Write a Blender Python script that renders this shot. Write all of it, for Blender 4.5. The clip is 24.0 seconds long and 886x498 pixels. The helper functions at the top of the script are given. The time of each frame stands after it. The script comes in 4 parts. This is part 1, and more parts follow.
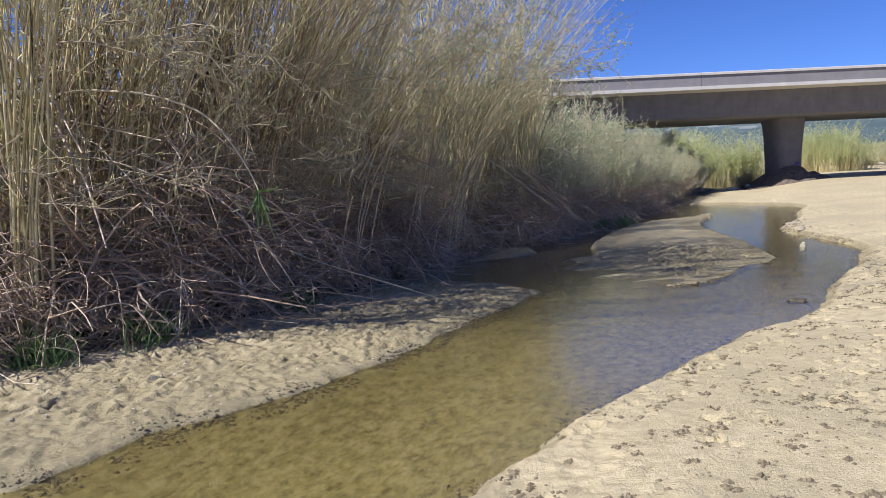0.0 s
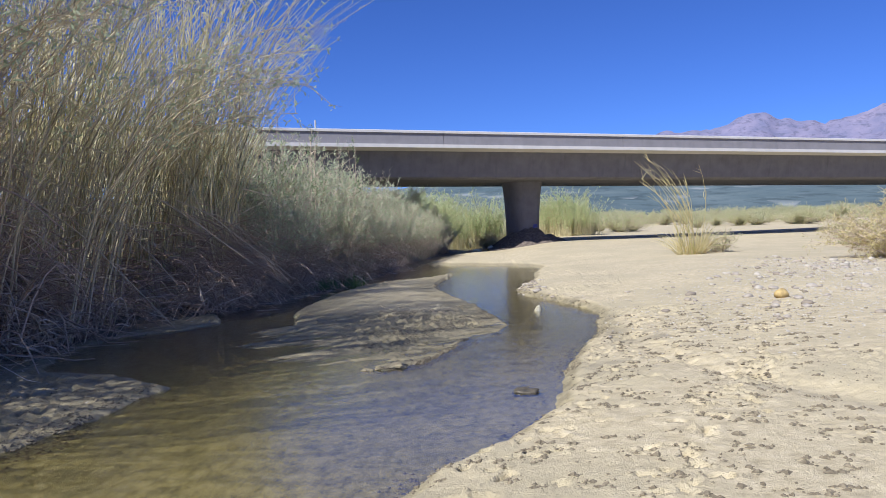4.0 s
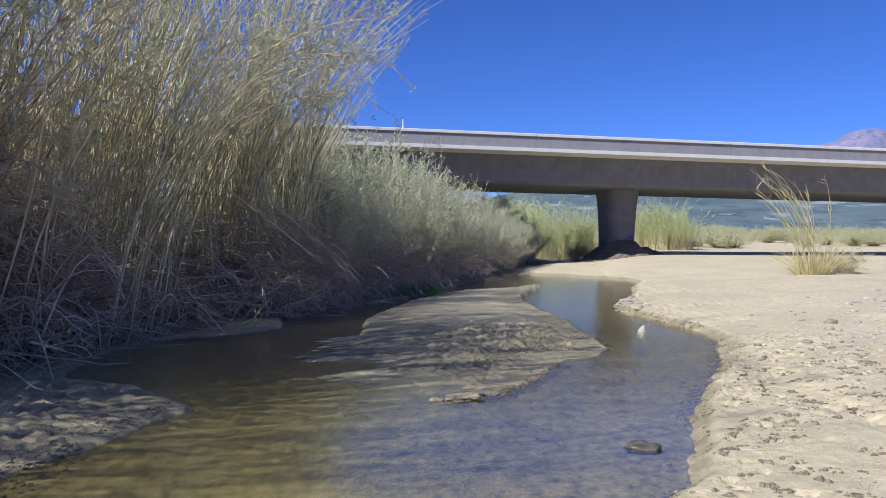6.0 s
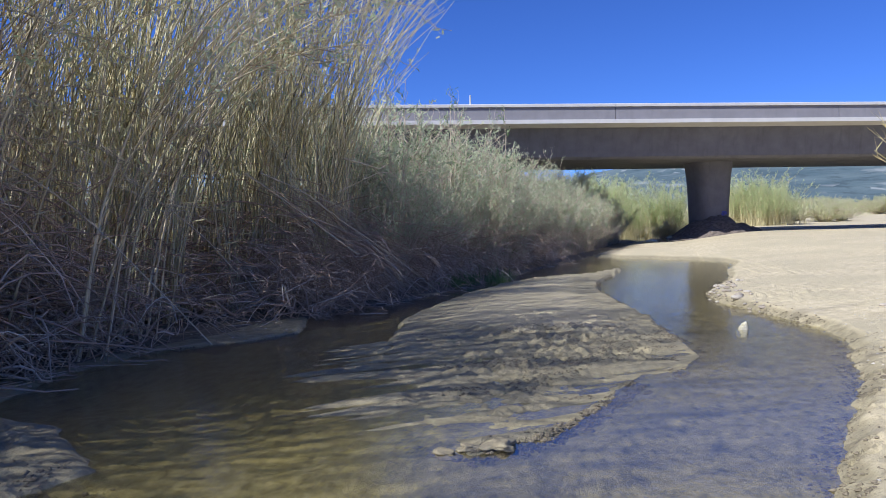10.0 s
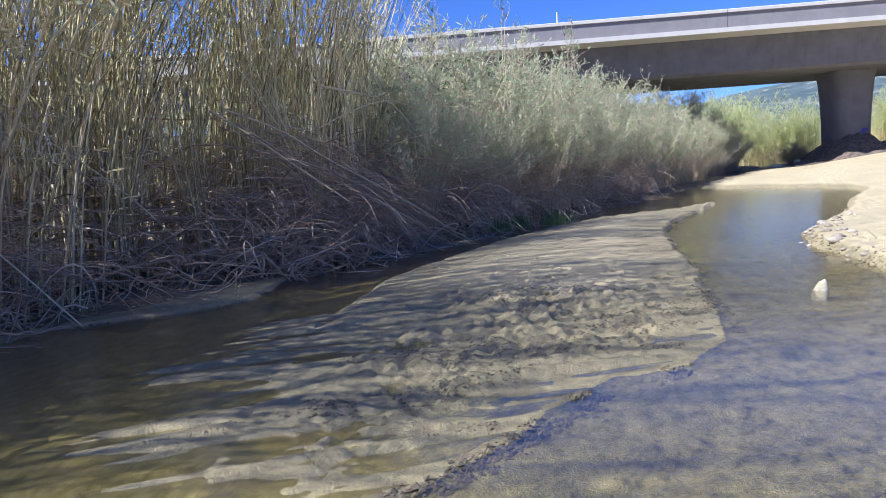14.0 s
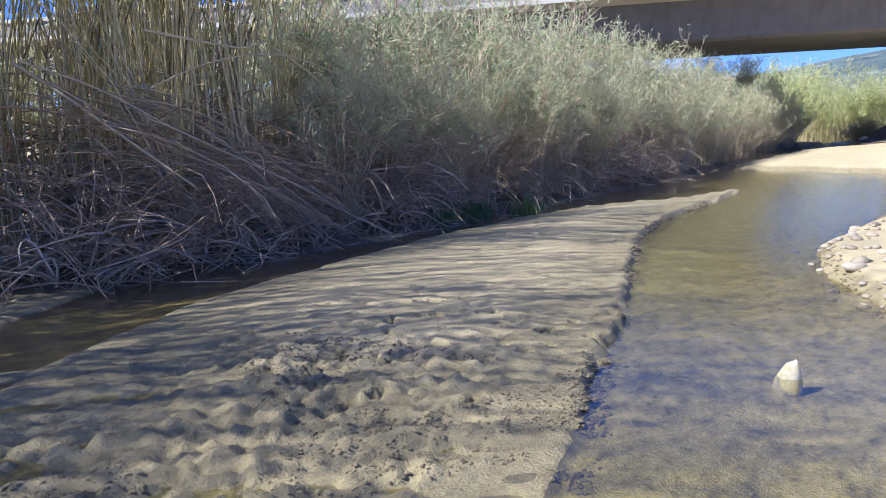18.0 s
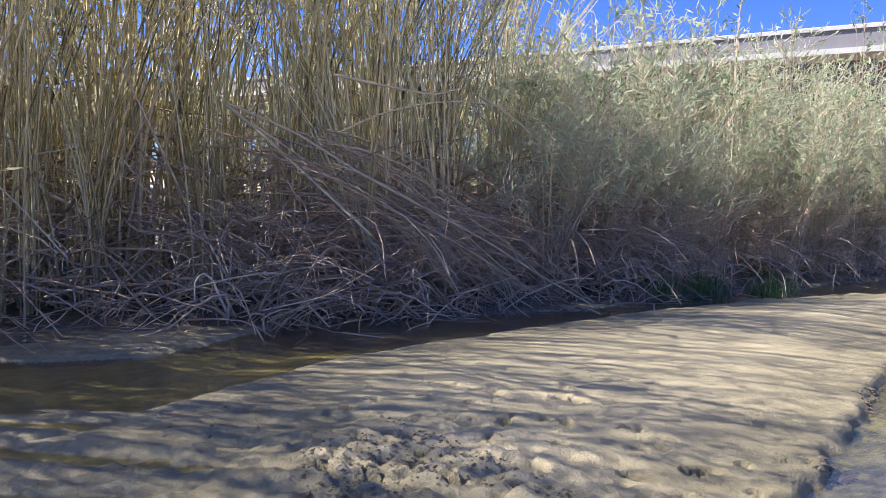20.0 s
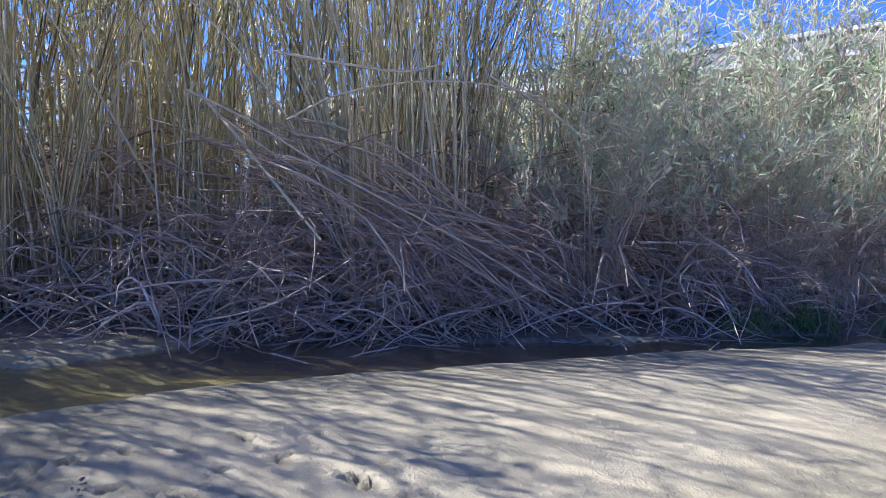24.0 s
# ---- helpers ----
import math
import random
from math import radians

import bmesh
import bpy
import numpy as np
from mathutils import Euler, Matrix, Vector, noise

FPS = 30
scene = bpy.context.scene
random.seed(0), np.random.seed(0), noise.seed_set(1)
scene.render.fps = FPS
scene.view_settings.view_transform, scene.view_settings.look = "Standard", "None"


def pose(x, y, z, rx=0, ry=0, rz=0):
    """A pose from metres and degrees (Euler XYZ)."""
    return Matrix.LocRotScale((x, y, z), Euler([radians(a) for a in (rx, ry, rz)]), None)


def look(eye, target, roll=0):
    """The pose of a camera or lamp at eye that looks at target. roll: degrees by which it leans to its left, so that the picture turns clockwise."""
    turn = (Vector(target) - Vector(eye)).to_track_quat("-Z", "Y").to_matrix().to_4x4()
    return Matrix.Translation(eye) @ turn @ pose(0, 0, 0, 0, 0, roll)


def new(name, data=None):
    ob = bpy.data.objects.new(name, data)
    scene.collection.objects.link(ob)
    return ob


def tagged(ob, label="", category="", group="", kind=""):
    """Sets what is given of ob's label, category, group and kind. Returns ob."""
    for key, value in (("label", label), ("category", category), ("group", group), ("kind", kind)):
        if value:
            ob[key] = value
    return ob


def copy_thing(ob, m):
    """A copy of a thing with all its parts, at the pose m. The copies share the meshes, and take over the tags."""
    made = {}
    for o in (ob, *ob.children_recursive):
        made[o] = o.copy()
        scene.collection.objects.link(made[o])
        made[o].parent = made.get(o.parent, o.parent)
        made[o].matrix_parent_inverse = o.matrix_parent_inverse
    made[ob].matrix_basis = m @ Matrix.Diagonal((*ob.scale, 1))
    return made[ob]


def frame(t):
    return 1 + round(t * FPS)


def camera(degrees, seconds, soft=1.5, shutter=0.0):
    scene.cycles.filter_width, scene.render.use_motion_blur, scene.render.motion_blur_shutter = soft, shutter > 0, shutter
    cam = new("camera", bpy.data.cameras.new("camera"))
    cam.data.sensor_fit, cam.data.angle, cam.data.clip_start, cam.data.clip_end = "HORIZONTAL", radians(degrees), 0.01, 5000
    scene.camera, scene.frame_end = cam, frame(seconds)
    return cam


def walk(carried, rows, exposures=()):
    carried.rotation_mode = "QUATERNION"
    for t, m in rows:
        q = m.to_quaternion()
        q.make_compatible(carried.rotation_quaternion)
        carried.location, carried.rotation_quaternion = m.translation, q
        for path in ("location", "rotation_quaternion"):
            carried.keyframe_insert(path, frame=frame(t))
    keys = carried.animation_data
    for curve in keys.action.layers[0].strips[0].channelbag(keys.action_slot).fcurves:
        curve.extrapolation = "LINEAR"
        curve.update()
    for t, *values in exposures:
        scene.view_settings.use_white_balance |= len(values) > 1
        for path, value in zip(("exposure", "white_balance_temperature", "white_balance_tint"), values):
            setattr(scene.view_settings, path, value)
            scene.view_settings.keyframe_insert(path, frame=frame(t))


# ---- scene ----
cam = camera(62.1, 24.0, soft=0.9)
PATH = [
    (0, (2.188, -9.115, 2.221), (1.611, -7.211, 2.016), -2.5),
    (0.5, (2.256, -8.464, 2.206), (1.768, -6.533, 2.018), -2.3),
    (1, (2.477, -7.939, 2.15), (2.078, -5.985, 1.994), -1.7),
    (1.5, (2.65, -7.442, 2.134), (2.362, -5.468, 2.003), -1.3),
    (2, (2.668, -6.917, 2.118), (2.51, -4.926, 2.012), -0.8),
    (2.5, (2.796, -6.463, 2.052), (2.712, -4.467, 1.968), -1.1),
    (4.5, (3.063, -4.221, 1.788), (3.131, -2.222, 1.748), -1.2),
    (5, (2.999, -3.771, 1.777), (2.985, -1.771, 1.755), -0.1),
    (5.5, (3.049, -3.274, 1.746), (2.935, -1.278, 1.721), 0.5),
    (6, (3.03, -2.83, 1.704), (2.851, -0.838, 1.671), 0.9),
    (6.5, (3.027, -2.521, 1.763), (2.834, -0.53, 1.722), 1.2),
    (7, (3.18, -2.172, 1.746), (2.956, -0.185, 1.706), 0.8),
    (7.5, (3.259, -1.94, 1.735), (3.046, 0.048, 1.697), 0.3),
    (8, (3.257, -1.586, 1.77), (3.112, 0.408, 1.727), 0.2),
    (8.5, (3.35, -1.231, 1.718), (3.272, 0.767, 1.666), -0.1),
    (9, (3.443, -0.938, 1.72), (3.374, 1.06, 1.652), -0.2),
    (9.5, (3.387, -0.583, 1.672), (3.258, 1.412, 1.603), -0.7),
    (10, (3.397, -0.381, 1.674), (2.989, 1.576, 1.598), -1.0),
    (10.5, (3.496, 0.166, 1.588), (2.814, 2.044, 1.498), -2.7),
    (12.5, (4.161, 1.283, 1.533), (3.473, 3.149, 1.323), -2.0),
    (13, (4.385, 1.679, 1.549), (3.673, 3.535, 1.327), -3.0),
    (13.5, (4.538, 2.073, 1.563), (3.8, 3.918, 1.334), -3.8),
    (14, (4.688, 2.499, 1.597), (3.946, 4.341, 1.362), -3.6),
    (14.5, (4.836, 3.032, 1.575), (4.067, 4.864, 1.341), -2.4),
    (15, (4.973, 3.391, 1.525), (4.164, 5.206, 1.295), -2.2),
    (15.5, (5.107, 3.814, 1.568), (4.271, 5.615, 1.329), -2.1),
    (16, (5.253, 4.274, 1.6), (4.384, 6.057, 1.348), -2.1),
    (16.5, (5.323, 4.772, 1.587), (4.465, 6.559, 1.322), -1.9),
    (17, (5.449, 5.294, 1.582), (4.611, 7.089, 1.304), -1.6),
    (17.5, (5.546, 5.717, 1.621), (4.709, 7.51, 1.326), -1.1),
    (18, (5.591, 6.178, 1.62), (4.701, 7.94, 1.301), -2.3),
    (18.5, (5.763, 6.579, 1.627), (4.775, 8.287, 1.299), -1.8),
    (19, (5.8, 7.03, 1.608), (4.575, 8.58, 1.297), -1.1),
    (19.5, (5.771, 7.322, 1.675), (4.39, 8.751, 1.451), 0.2),
    (21.5, (5.924, 8.746, 1.571), (4.384, 10.015, 1.437), 1.1),
    (22, (5.93, 9.168, 1.549), (4.43, 10.485, 1.419), 1.0),
    (22.5, (5.911, 9.57, 1.52), (4.516, 10.999, 1.407), 2.7),
    (23, (6.029, 9.983, 1.545), (4.609, 11.386, 1.422), 2.3),
    (23.5, (6.01, 10.333, 1.52), (4.42, 11.538, 1.381), 0.9),
    (24, (5.929, 10.569, 1.573), (4.143, 11.457, 1.416), 1.4),
]
walk(cam, [(t, look(eye, target, roll)) for t, eye, target, roll in PATH], [(0, 0.36, 6500, 10), (2, 0.34, 6100, 10), (4, 0.38, 6100, 10), (8, 0.36, 5820, 10), (11, 0.5, 5900, 10), (13.5, 0.76, 5920, 10), (15, 0.9, 6000, 10), (17, 0.82, 5900, 10), (19, 1.07, 6450, 10), (22, 1.26, 6600, 14), (23, 1.12, 6000, 14), (24, 1.25, 5600, 14)])

# ---- light ----
SUN_FROM = Vector((-0.715, -0.70, 0.98)).normalized()
world = bpy.data.worlds.new("sky")
scene.world = world
world.use_nodes = True
wn = world.node_tree
sky = wn.nodes.new("ShaderNodeTexSky")
sky.sky_type = "NISHITA"
sky.sun_disc = False
sky.sun_elevation = radians(44.4)
sky.sun_rotation = math.atan2(SUN_FROM.x, SUN_FROM.y)
sky.altitude = 600
sky.air_density = 0.8
sky.dust_density = 0.0
sky.ozone_density = 4.0
deep = wn.nodes.new("ShaderNodeMix")
deep.data_type, deep.blend_type = "RGBA", "MULTIPLY"
deep.inputs[0].default_value = 1.0
deep.inputs[7].default_value = (0.44, 0.62, 1.14, 1)
wn.links.new(sky.outputs[0], deep.inputs[6])
wn.links.new(deep.outputs[2], wn.nodes["Background"].inputs[0])
wn.nodes["Background"].inputs[1].default_value = 0.088
lamp = bpy.data.lights.new("sun", "SUN")
lamp.energy, lamp.angle, lamp.color = 5.0, radians(0.55), (1.0, 0.965, 0.92)
sun = new("sun", lamp)
sun.matrix_world = look(SUN_FROM * 50, (0, 0, 0))


# ---- materials ----
def material(name, rough=0.8):
    m = bpy.data.materials.new(name)
    m.use_nodes = True
    b = m.node_tree.nodes["Principled BSDF"]
    b.inputs["Roughness"].default_value = rough
    return m, m.node_tree, b


def node(nt, kind, **values):
    n = nt.nodes.new(kind)
    for key, v in values.items():
        if key in n.inputs:
            n.inputs[key].default_value = v
    return n


def place(nt, scale=(1, 1, 1), space="Object"):
    co = nt.nodes.new("ShaderNodeTexCoord")
    mp = nt.nodes.new("ShaderNodeMapping")
    mp.inputs["Scale"].default_value = scale
    nt.links.new(co.outputs[space], mp.inputs[0])
    return mp.outputs[0]


def grain(nt, at, scale, detail=6.0, rough=0.6):
    n = node(nt, "ShaderNodeTexNoise", Scale=scale, Detail=detail, Roughness=rough)
    nt.links.new(at, n.inputs["Vector"])
    return n.outputs[0]


def ramp(nt, factor, stops):
    r = nt.nodes.new("ShaderNodeValToRGB")
    e = r.color_ramp.elements
    while len(e) < len(stops):
        e.new(0.5)
    for el, (p, c) in zip(e, stops):
        el.position, el.color = p, (*c, 1)
    nt.links.new(factor, r.inputs[0])
    return r.outputs[0]


def blend(nt, factor, a, b, how="MIX"):
    n = nt.nodes.new("ShaderNodeMix")
    n.data_type, n.blend_type = "RGBA", how
    for sock, v in ((n.inputs[0], factor), (n.inputs[6], a), (n.inputs[7], b)):
        if isinstance(v, (int, float)):
            sock.default_value = v
        elif isinstance(v, tuple):
            sock.default_value = (*v, 1)
        else:
            nt.links.new(v, sock)
    return n.outputs[2]


def span(nt, value, lo, hi, a=0.0, b=1.0):
    n = node(nt, "ShaderNodeMapRange")
    n.interpolation_type = "SMOOTHSTEP"
    for k, v in zip((1, 2, 3, 4), (lo, hi, a, b)):
        n.inputs[k].default_value = v
    nt.links.new(value, n.inputs[0])
    return n.outputs[0]


def relief(nt, b, height, strength, distance):
    n = node(nt, "ShaderNodeBump", Strength=strength, Distance=distance)
    nt.links.new(height, n.inputs["Height"])
    nt.links.new(n.outputs[0], b.inputs["Normal"])
    return n


def sand_material():
    m, nt, b = material("sand", 0.9)
    at = place(nt)
    fine, mid, big = grain(nt, at, 60, 4), grain(nt, at, 7, 6), grain(nt, at, 0.45, 5)
    dry = ramp(nt, mid, [(0.25, (0.38, 0.312, 0.19)), (0.5, (0.53, 0.446, 0.285)), (0.75, (0.64, 0.55, 0.37))])
    dry = blend(nt, span(nt, big, 0.42, 0.62), dry, (0.47, 0.4, 0.255))
    dry = blend(nt, span(nt, fine, 0.55, 0.75, 0, 0.5), dry, (0.27, 0.22, 0.15))
    geo = nt.nodes.new("ShaderNodeNewGeometry")
    sep = nt.nodes.new("ShaderNodeSeparateXYZ")
    nt.links.new(geo.outputs["Position"], sep.inputs[0])
    lift = nt.nodes.new("ShaderNodeMath")
    lift.operation = "MULTIPLY_ADD"
    nt.links.new(mid, lift.inputs[0])
    lift.inputs[1].default_value = -0.08
    nt.links.new(sep.outputs[2], lift.inputs[2])
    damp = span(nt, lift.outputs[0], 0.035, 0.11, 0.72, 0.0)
    # Damp sand varies in tone; shade in crevices between clods is coloured in.
    damp_shade = blend(nt, 0.5, mid, grain(nt, at, 24, 10, 0.72))
    dry = blend(nt, damp, dry, ramp(nt, damp_shade, [(0.3, (0.09, 0.076, 0.042)), (0.5, (0.235, 0.2, 0.115)), (0.7, (0.4, 0.345, 0.21))]))
    wet = span(nt, lift.outputs[0], -0.065, -0.03, 1.0, 0.0)
    mottle = grain(nt, place(nt, (2.4, 1.3, 1)), 4.5, 9, 0.75)
    bed = ramp(nt, mottle, [(0.32, (0.11, 0.092, 0.03)), (0.45, (0.34, 0.29, 0.125)), (0.55, (0.48, 0.41, 0.2)), (0.7, (0.62, 0.54, 0.33))])
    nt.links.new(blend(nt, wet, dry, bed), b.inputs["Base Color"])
    nt.links.new(span(nt, wet, 0, 1, 0.92, 0.5), b.inputs["Roughness"])
    h = blend(nt, 0.35, mid, fine)
    lumps = grain(nt, at, 24, 10, 0.72)
    trodden = span(nt, grain(nt, at, 1.1, 4), 0.4, 0.6, 0.05, 0.5)
    relief(nt, b, blend(nt, trodden, h, lumps), 1.0, 0.045)
    return m


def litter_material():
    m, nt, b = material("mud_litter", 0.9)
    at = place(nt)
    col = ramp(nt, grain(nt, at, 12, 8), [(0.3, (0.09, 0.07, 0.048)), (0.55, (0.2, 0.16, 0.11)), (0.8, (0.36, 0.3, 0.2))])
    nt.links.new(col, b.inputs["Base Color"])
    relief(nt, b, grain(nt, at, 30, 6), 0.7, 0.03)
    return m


def stem_material(name, colours, rough=0.6, patch=None, scale=(1, 1, 1)):
    """One colour a strand, and a change of tone along it."""
    m, nt, b = material(name, rough)
    geo = nt.nodes.new("ShaderNodeNewGeometry")
    n = len(colours) - 1
    col = ramp(nt, geo.outputs["Random Per Island"], [(i / n, c) for i, c in enumerate(colours)])
    tone = grain(nt, place(nt, scale), 5, 5)
    col = blend(nt, span(nt, tone, 0.4, 0.7, 0, 0.5), col, patch or tuple(0.45 * c for c in colours[0]))
    nt.links.new(col, b.inputs["Base Color"])
    return m


def leaf_material(name, colours):
    m, nt, b = material(name, 0.62)
    geo = nt.nodes.new("ShaderNodeNewGeometry")
    n = len(colours) - 1
    col = ramp(nt, geo.outputs["Random Per Island"], [(i / n, c) for i, c in enumerate(colours)])
    nt.links.new(col, b.inputs["Base Color"])
    thin = node(nt, "ShaderNodeBsdfTranslucent")
    nt.links.new(col, thin.inputs["Color"])
    mix = node(nt, "ShaderNodeMixShader", Fac=0.5)
    nt.links.new(b.outputs[0], mix.inputs[1])
    nt.links.new(thin.outputs[0], mix.inputs[2])
    nt.links.new(mix.outputs[0], nt.nodes["Material Output"].inputs[0])
    return m


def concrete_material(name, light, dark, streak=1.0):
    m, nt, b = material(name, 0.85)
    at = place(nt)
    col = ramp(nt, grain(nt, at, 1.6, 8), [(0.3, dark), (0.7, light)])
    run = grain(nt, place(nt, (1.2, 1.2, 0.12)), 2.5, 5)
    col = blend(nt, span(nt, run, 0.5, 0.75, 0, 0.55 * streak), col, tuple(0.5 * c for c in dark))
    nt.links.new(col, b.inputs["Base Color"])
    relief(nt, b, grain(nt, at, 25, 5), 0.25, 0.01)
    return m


def stone_material():
    m, nt, b = material("river_stone", 0.75)
    info = nt.nodes.new("ShaderNodeObjectInfo")
    col = ramp(nt, info.outputs["Random"], [(0, (0.24, 0.2, 0.15)), (0.4, (0.42, 0.365, 0.28)), (0.75, (0.34, 0.3, 0.25)), (1, (0.52, 0.47, 0.38))])
    at = place(nt)
    col = blend(nt, span(nt, grain(nt, at, 9, 7), 0.4, 0.7, 0, 0.55), col, (0.24, 0.2, 0.16))
    nt.links.new(col, b.inputs["Base Color"])
    relief(nt, b, grain(nt, at, 22, 6), 0.4, 0.02)
    return m


def plain_stone(name, light, dark, rough=0.7, scale=14):
    m, nt, b = material(name, rough)
    at = place(nt)
    nt.links.new(ramp(nt, grain(nt, at, scale, 7), [(0.35, dark), (0.65, light)]), b.inputs["Base Color"])
    relief(nt, b, grain(nt, at, 30, 6), 0.4, 0.01)
    return m


def water_material():
    m = bpy.data.materials.new("stream_water")
    m.use_nodes = True
    nt = m.node_tree
    nt.nodes.remove(nt.nodes["Principled BSDF"])
    clear = node(nt, "ShaderNodeBsdfTransparent", Color=(0.81, 0.79, 0.67, 1))
    gloss = node(nt, "ShaderNodeBsdfGlossy", Roughness=0.04)
    facing = node(nt, "ShaderNodeLayerWeight", Blend=0.5)
    power = nt.nodes.new("ShaderNodeMath")
    power.operation = "POWER"
    power.inputs[1].default_value = 2.9
    nt.links.new(facing.outputs["Facing"], power.inputs[0])
    amount = nt.nodes.new("ShaderNodeMath")
    amount.operation = "MULTIPLY_ADD"
    amount.inputs[1].default_value, amount.inputs[2].default_value = 0.95, 0.04
    nt.links.new(power.outputs[0], amount.inputs[0])
    mix = nt.nodes.new("ShaderNodeMixShader")
    nt.links.new(amount.outputs[0], mix.inputs[0])
    nt.links.new(clear.outputs[0], mix.inputs[1])
    nt.links.new(gloss.outputs[0], mix.inputs[2])
    nt.links.new(mix.outputs[0], nt.nodes["Material Output"].inputs[0])
    long = grain(nt, place(nt, (2.2, 0.9, 1)), 3.0, 3)
    fine = grain(nt, place(nt, (9, 6, 1)), 3.0, 3)
    bump = node(nt, "ShaderNodeBump", Strength=0.5, Distance=0.018)
    nt.links.new(blend(nt, 0.35, long, fine), bump.inputs["Height"])
    nt.links.new(bump.outputs[0], gloss.inputs["Normal"])
    nt.links.new(bump.outputs[0], facing.inputs["Normal"])
    return m


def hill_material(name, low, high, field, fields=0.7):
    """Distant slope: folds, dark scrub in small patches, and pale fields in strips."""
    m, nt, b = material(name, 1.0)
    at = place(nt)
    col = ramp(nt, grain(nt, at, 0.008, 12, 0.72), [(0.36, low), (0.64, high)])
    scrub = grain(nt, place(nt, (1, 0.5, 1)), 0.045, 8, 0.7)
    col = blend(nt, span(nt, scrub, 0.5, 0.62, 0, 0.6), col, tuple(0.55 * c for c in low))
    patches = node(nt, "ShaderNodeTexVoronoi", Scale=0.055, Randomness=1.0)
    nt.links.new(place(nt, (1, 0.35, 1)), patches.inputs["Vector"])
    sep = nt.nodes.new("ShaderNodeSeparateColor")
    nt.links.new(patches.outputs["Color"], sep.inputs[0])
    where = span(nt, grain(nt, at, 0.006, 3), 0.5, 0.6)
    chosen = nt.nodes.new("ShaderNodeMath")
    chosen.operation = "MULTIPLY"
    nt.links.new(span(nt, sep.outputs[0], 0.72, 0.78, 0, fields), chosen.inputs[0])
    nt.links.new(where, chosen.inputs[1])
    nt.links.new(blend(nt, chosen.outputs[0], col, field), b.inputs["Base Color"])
    return m


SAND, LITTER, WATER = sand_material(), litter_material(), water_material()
CANE = stem_material("cane_stem", [(0.76, 0.65, 0.37), (0.50, 0.43, 0.22), (0.82, 0.74, 0.48), (0.48, 0.47, 0.23), (0.64, 0.53, 0.29)], 0.45, (0.36, 0.27, 0.14))
BROWN_CANE = stem_material("brown_cane", [(0.54, 0.41, 0.245), (0.34, 0.245, 0.145), (0.84, 0.72, 0.49), (0.54, 0.46, 0.26), (0.68, 0.56, 0.36)], 0.55, (0.34, 0.25, 0.16))
CANE_LEAF = leaf_material("cane_leaf", [(0.74, 0.66, 0.44), (0.52, 0.53, 0.28), (0.66, 0.6, 0.4), (0.44, 0.48, 0.24)])
DEAD = stem_material("dead_stem", [(0.22, 0.15, 0.10), (0.60, 0.45, 0.33), (0.27, 0.185, 0.13), (0.68, 0.53, 0.40), (0.46, 0.335, 0.245), (0.92, 0.82, 0.66)], 0.6, (0.4, 0.285, 0.2))
DEAD_LEAF = leaf_material("dead_leaf", [(0.58, 0.45, 0.3), (0.78, 0.66, 0.48), (0.42, 0.31, 0.2), (0.7, 0.58, 0.4)])
PALE = stem_material("bleached_cane", [(0.60, 0.53, 0.38), (0.52, 0.44, 0.3)], 0.6, (0.36, 0.29, 0.18))
TWIG = stem_material("twig_bark", [(0.58, 0.46, 0.34), (0.72, 0.61, 0.47), (0.42, 0.325, 0.24)], 0.8, (0.36, 0.27, 0.2))
SHRUB_LEAF = leaf_material("shrub_leaf", [(0.44, 0.52, 0.31), (0.56, 0.61, 0.4), (0.36, 0.44, 0.25), (0.64, 0.66, 0.46), (0.5, 0.56, 0.35)])
REED_LEAF = leaf_material("green_reed_leaf", [(0.46, 0.56, 0.26), (0.60, 0.66, 0.34), (0.50, 0.57, 0.28), (0.66, 0.66, 0.4)])
STRAW = leaf_material("straw", [(0.74, 0.63, 0.33), (0.58, 0.5, 0.24), (0.8, 0.7, 0.42), (0.5, 0.48, 0.2)])
GREEN = leaf_material("fresh_leaf", [(0.10, 0.18, 0.06), (0.17, 0.27, 0.10), (0.25, 0.34, 0.16)])
# One concrete in several tones: shaded and sunlit faces are put into colour.
CONCRETE_SHADED = concrete_material("shaded_concrete", (0.165, 0.16, 0.175), (0.125, 0.12, 0.132), 0.55)
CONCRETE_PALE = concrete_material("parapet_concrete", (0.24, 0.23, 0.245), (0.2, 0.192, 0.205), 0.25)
CONCRETE_SUNLIT = concrete_material("sunlit_concrete", (0.6, 0.58, 0.56), (0.52, 0.5, 0.485), 0.2)
EARTH = plain_stone("dark_earth", (0.2, 0.16, 0.13), (0.085, 0.068, 0.056), 0.95, 6)
STONE = stone_material()
WHITE_STONE = plain_stone("white_stone", (0.76, 0.71, 0.56), (0.52, 0.46, 0.28))
OCHRE = plain_stone("ochre_stone", (0.55, 0.40, 0.16), (0.38, 0.27, 0.11))
DARK_STONE = plain_stone("wet_dark_stone", (0.2, 0.17, 0.115), (0.08, 0.07, 0.05), 0.35)
CLOD = plain_stone("sand_clod", (0.40, 0.335, 0.205), (0.24, 0.2, 0.125), 0.95, 20)
SCRUB = leaf_material("scrub_leaf", [(0.50, 0.54, 0.27), (0.66, 0.63, 0.36), (0.42, 0.48, 0.24), (0.72, 0.66, 0.42)])
# Bluish distance haze is mixed into both slope colours.
HAZED_HILL = hill_material("hazed_valley_slope", (0.05, 0.085, 0.095), (0.125, 0.165, 0.165), (0.36, 0.37, 0.35), 0.55)
HAZED_MOUNTAIN = hill_material("hazed_mountain", (0.13, 0.14, 0.23), (0.24, 0.215, 0.30), (0.21, 0.21, 0.3), 0.0)
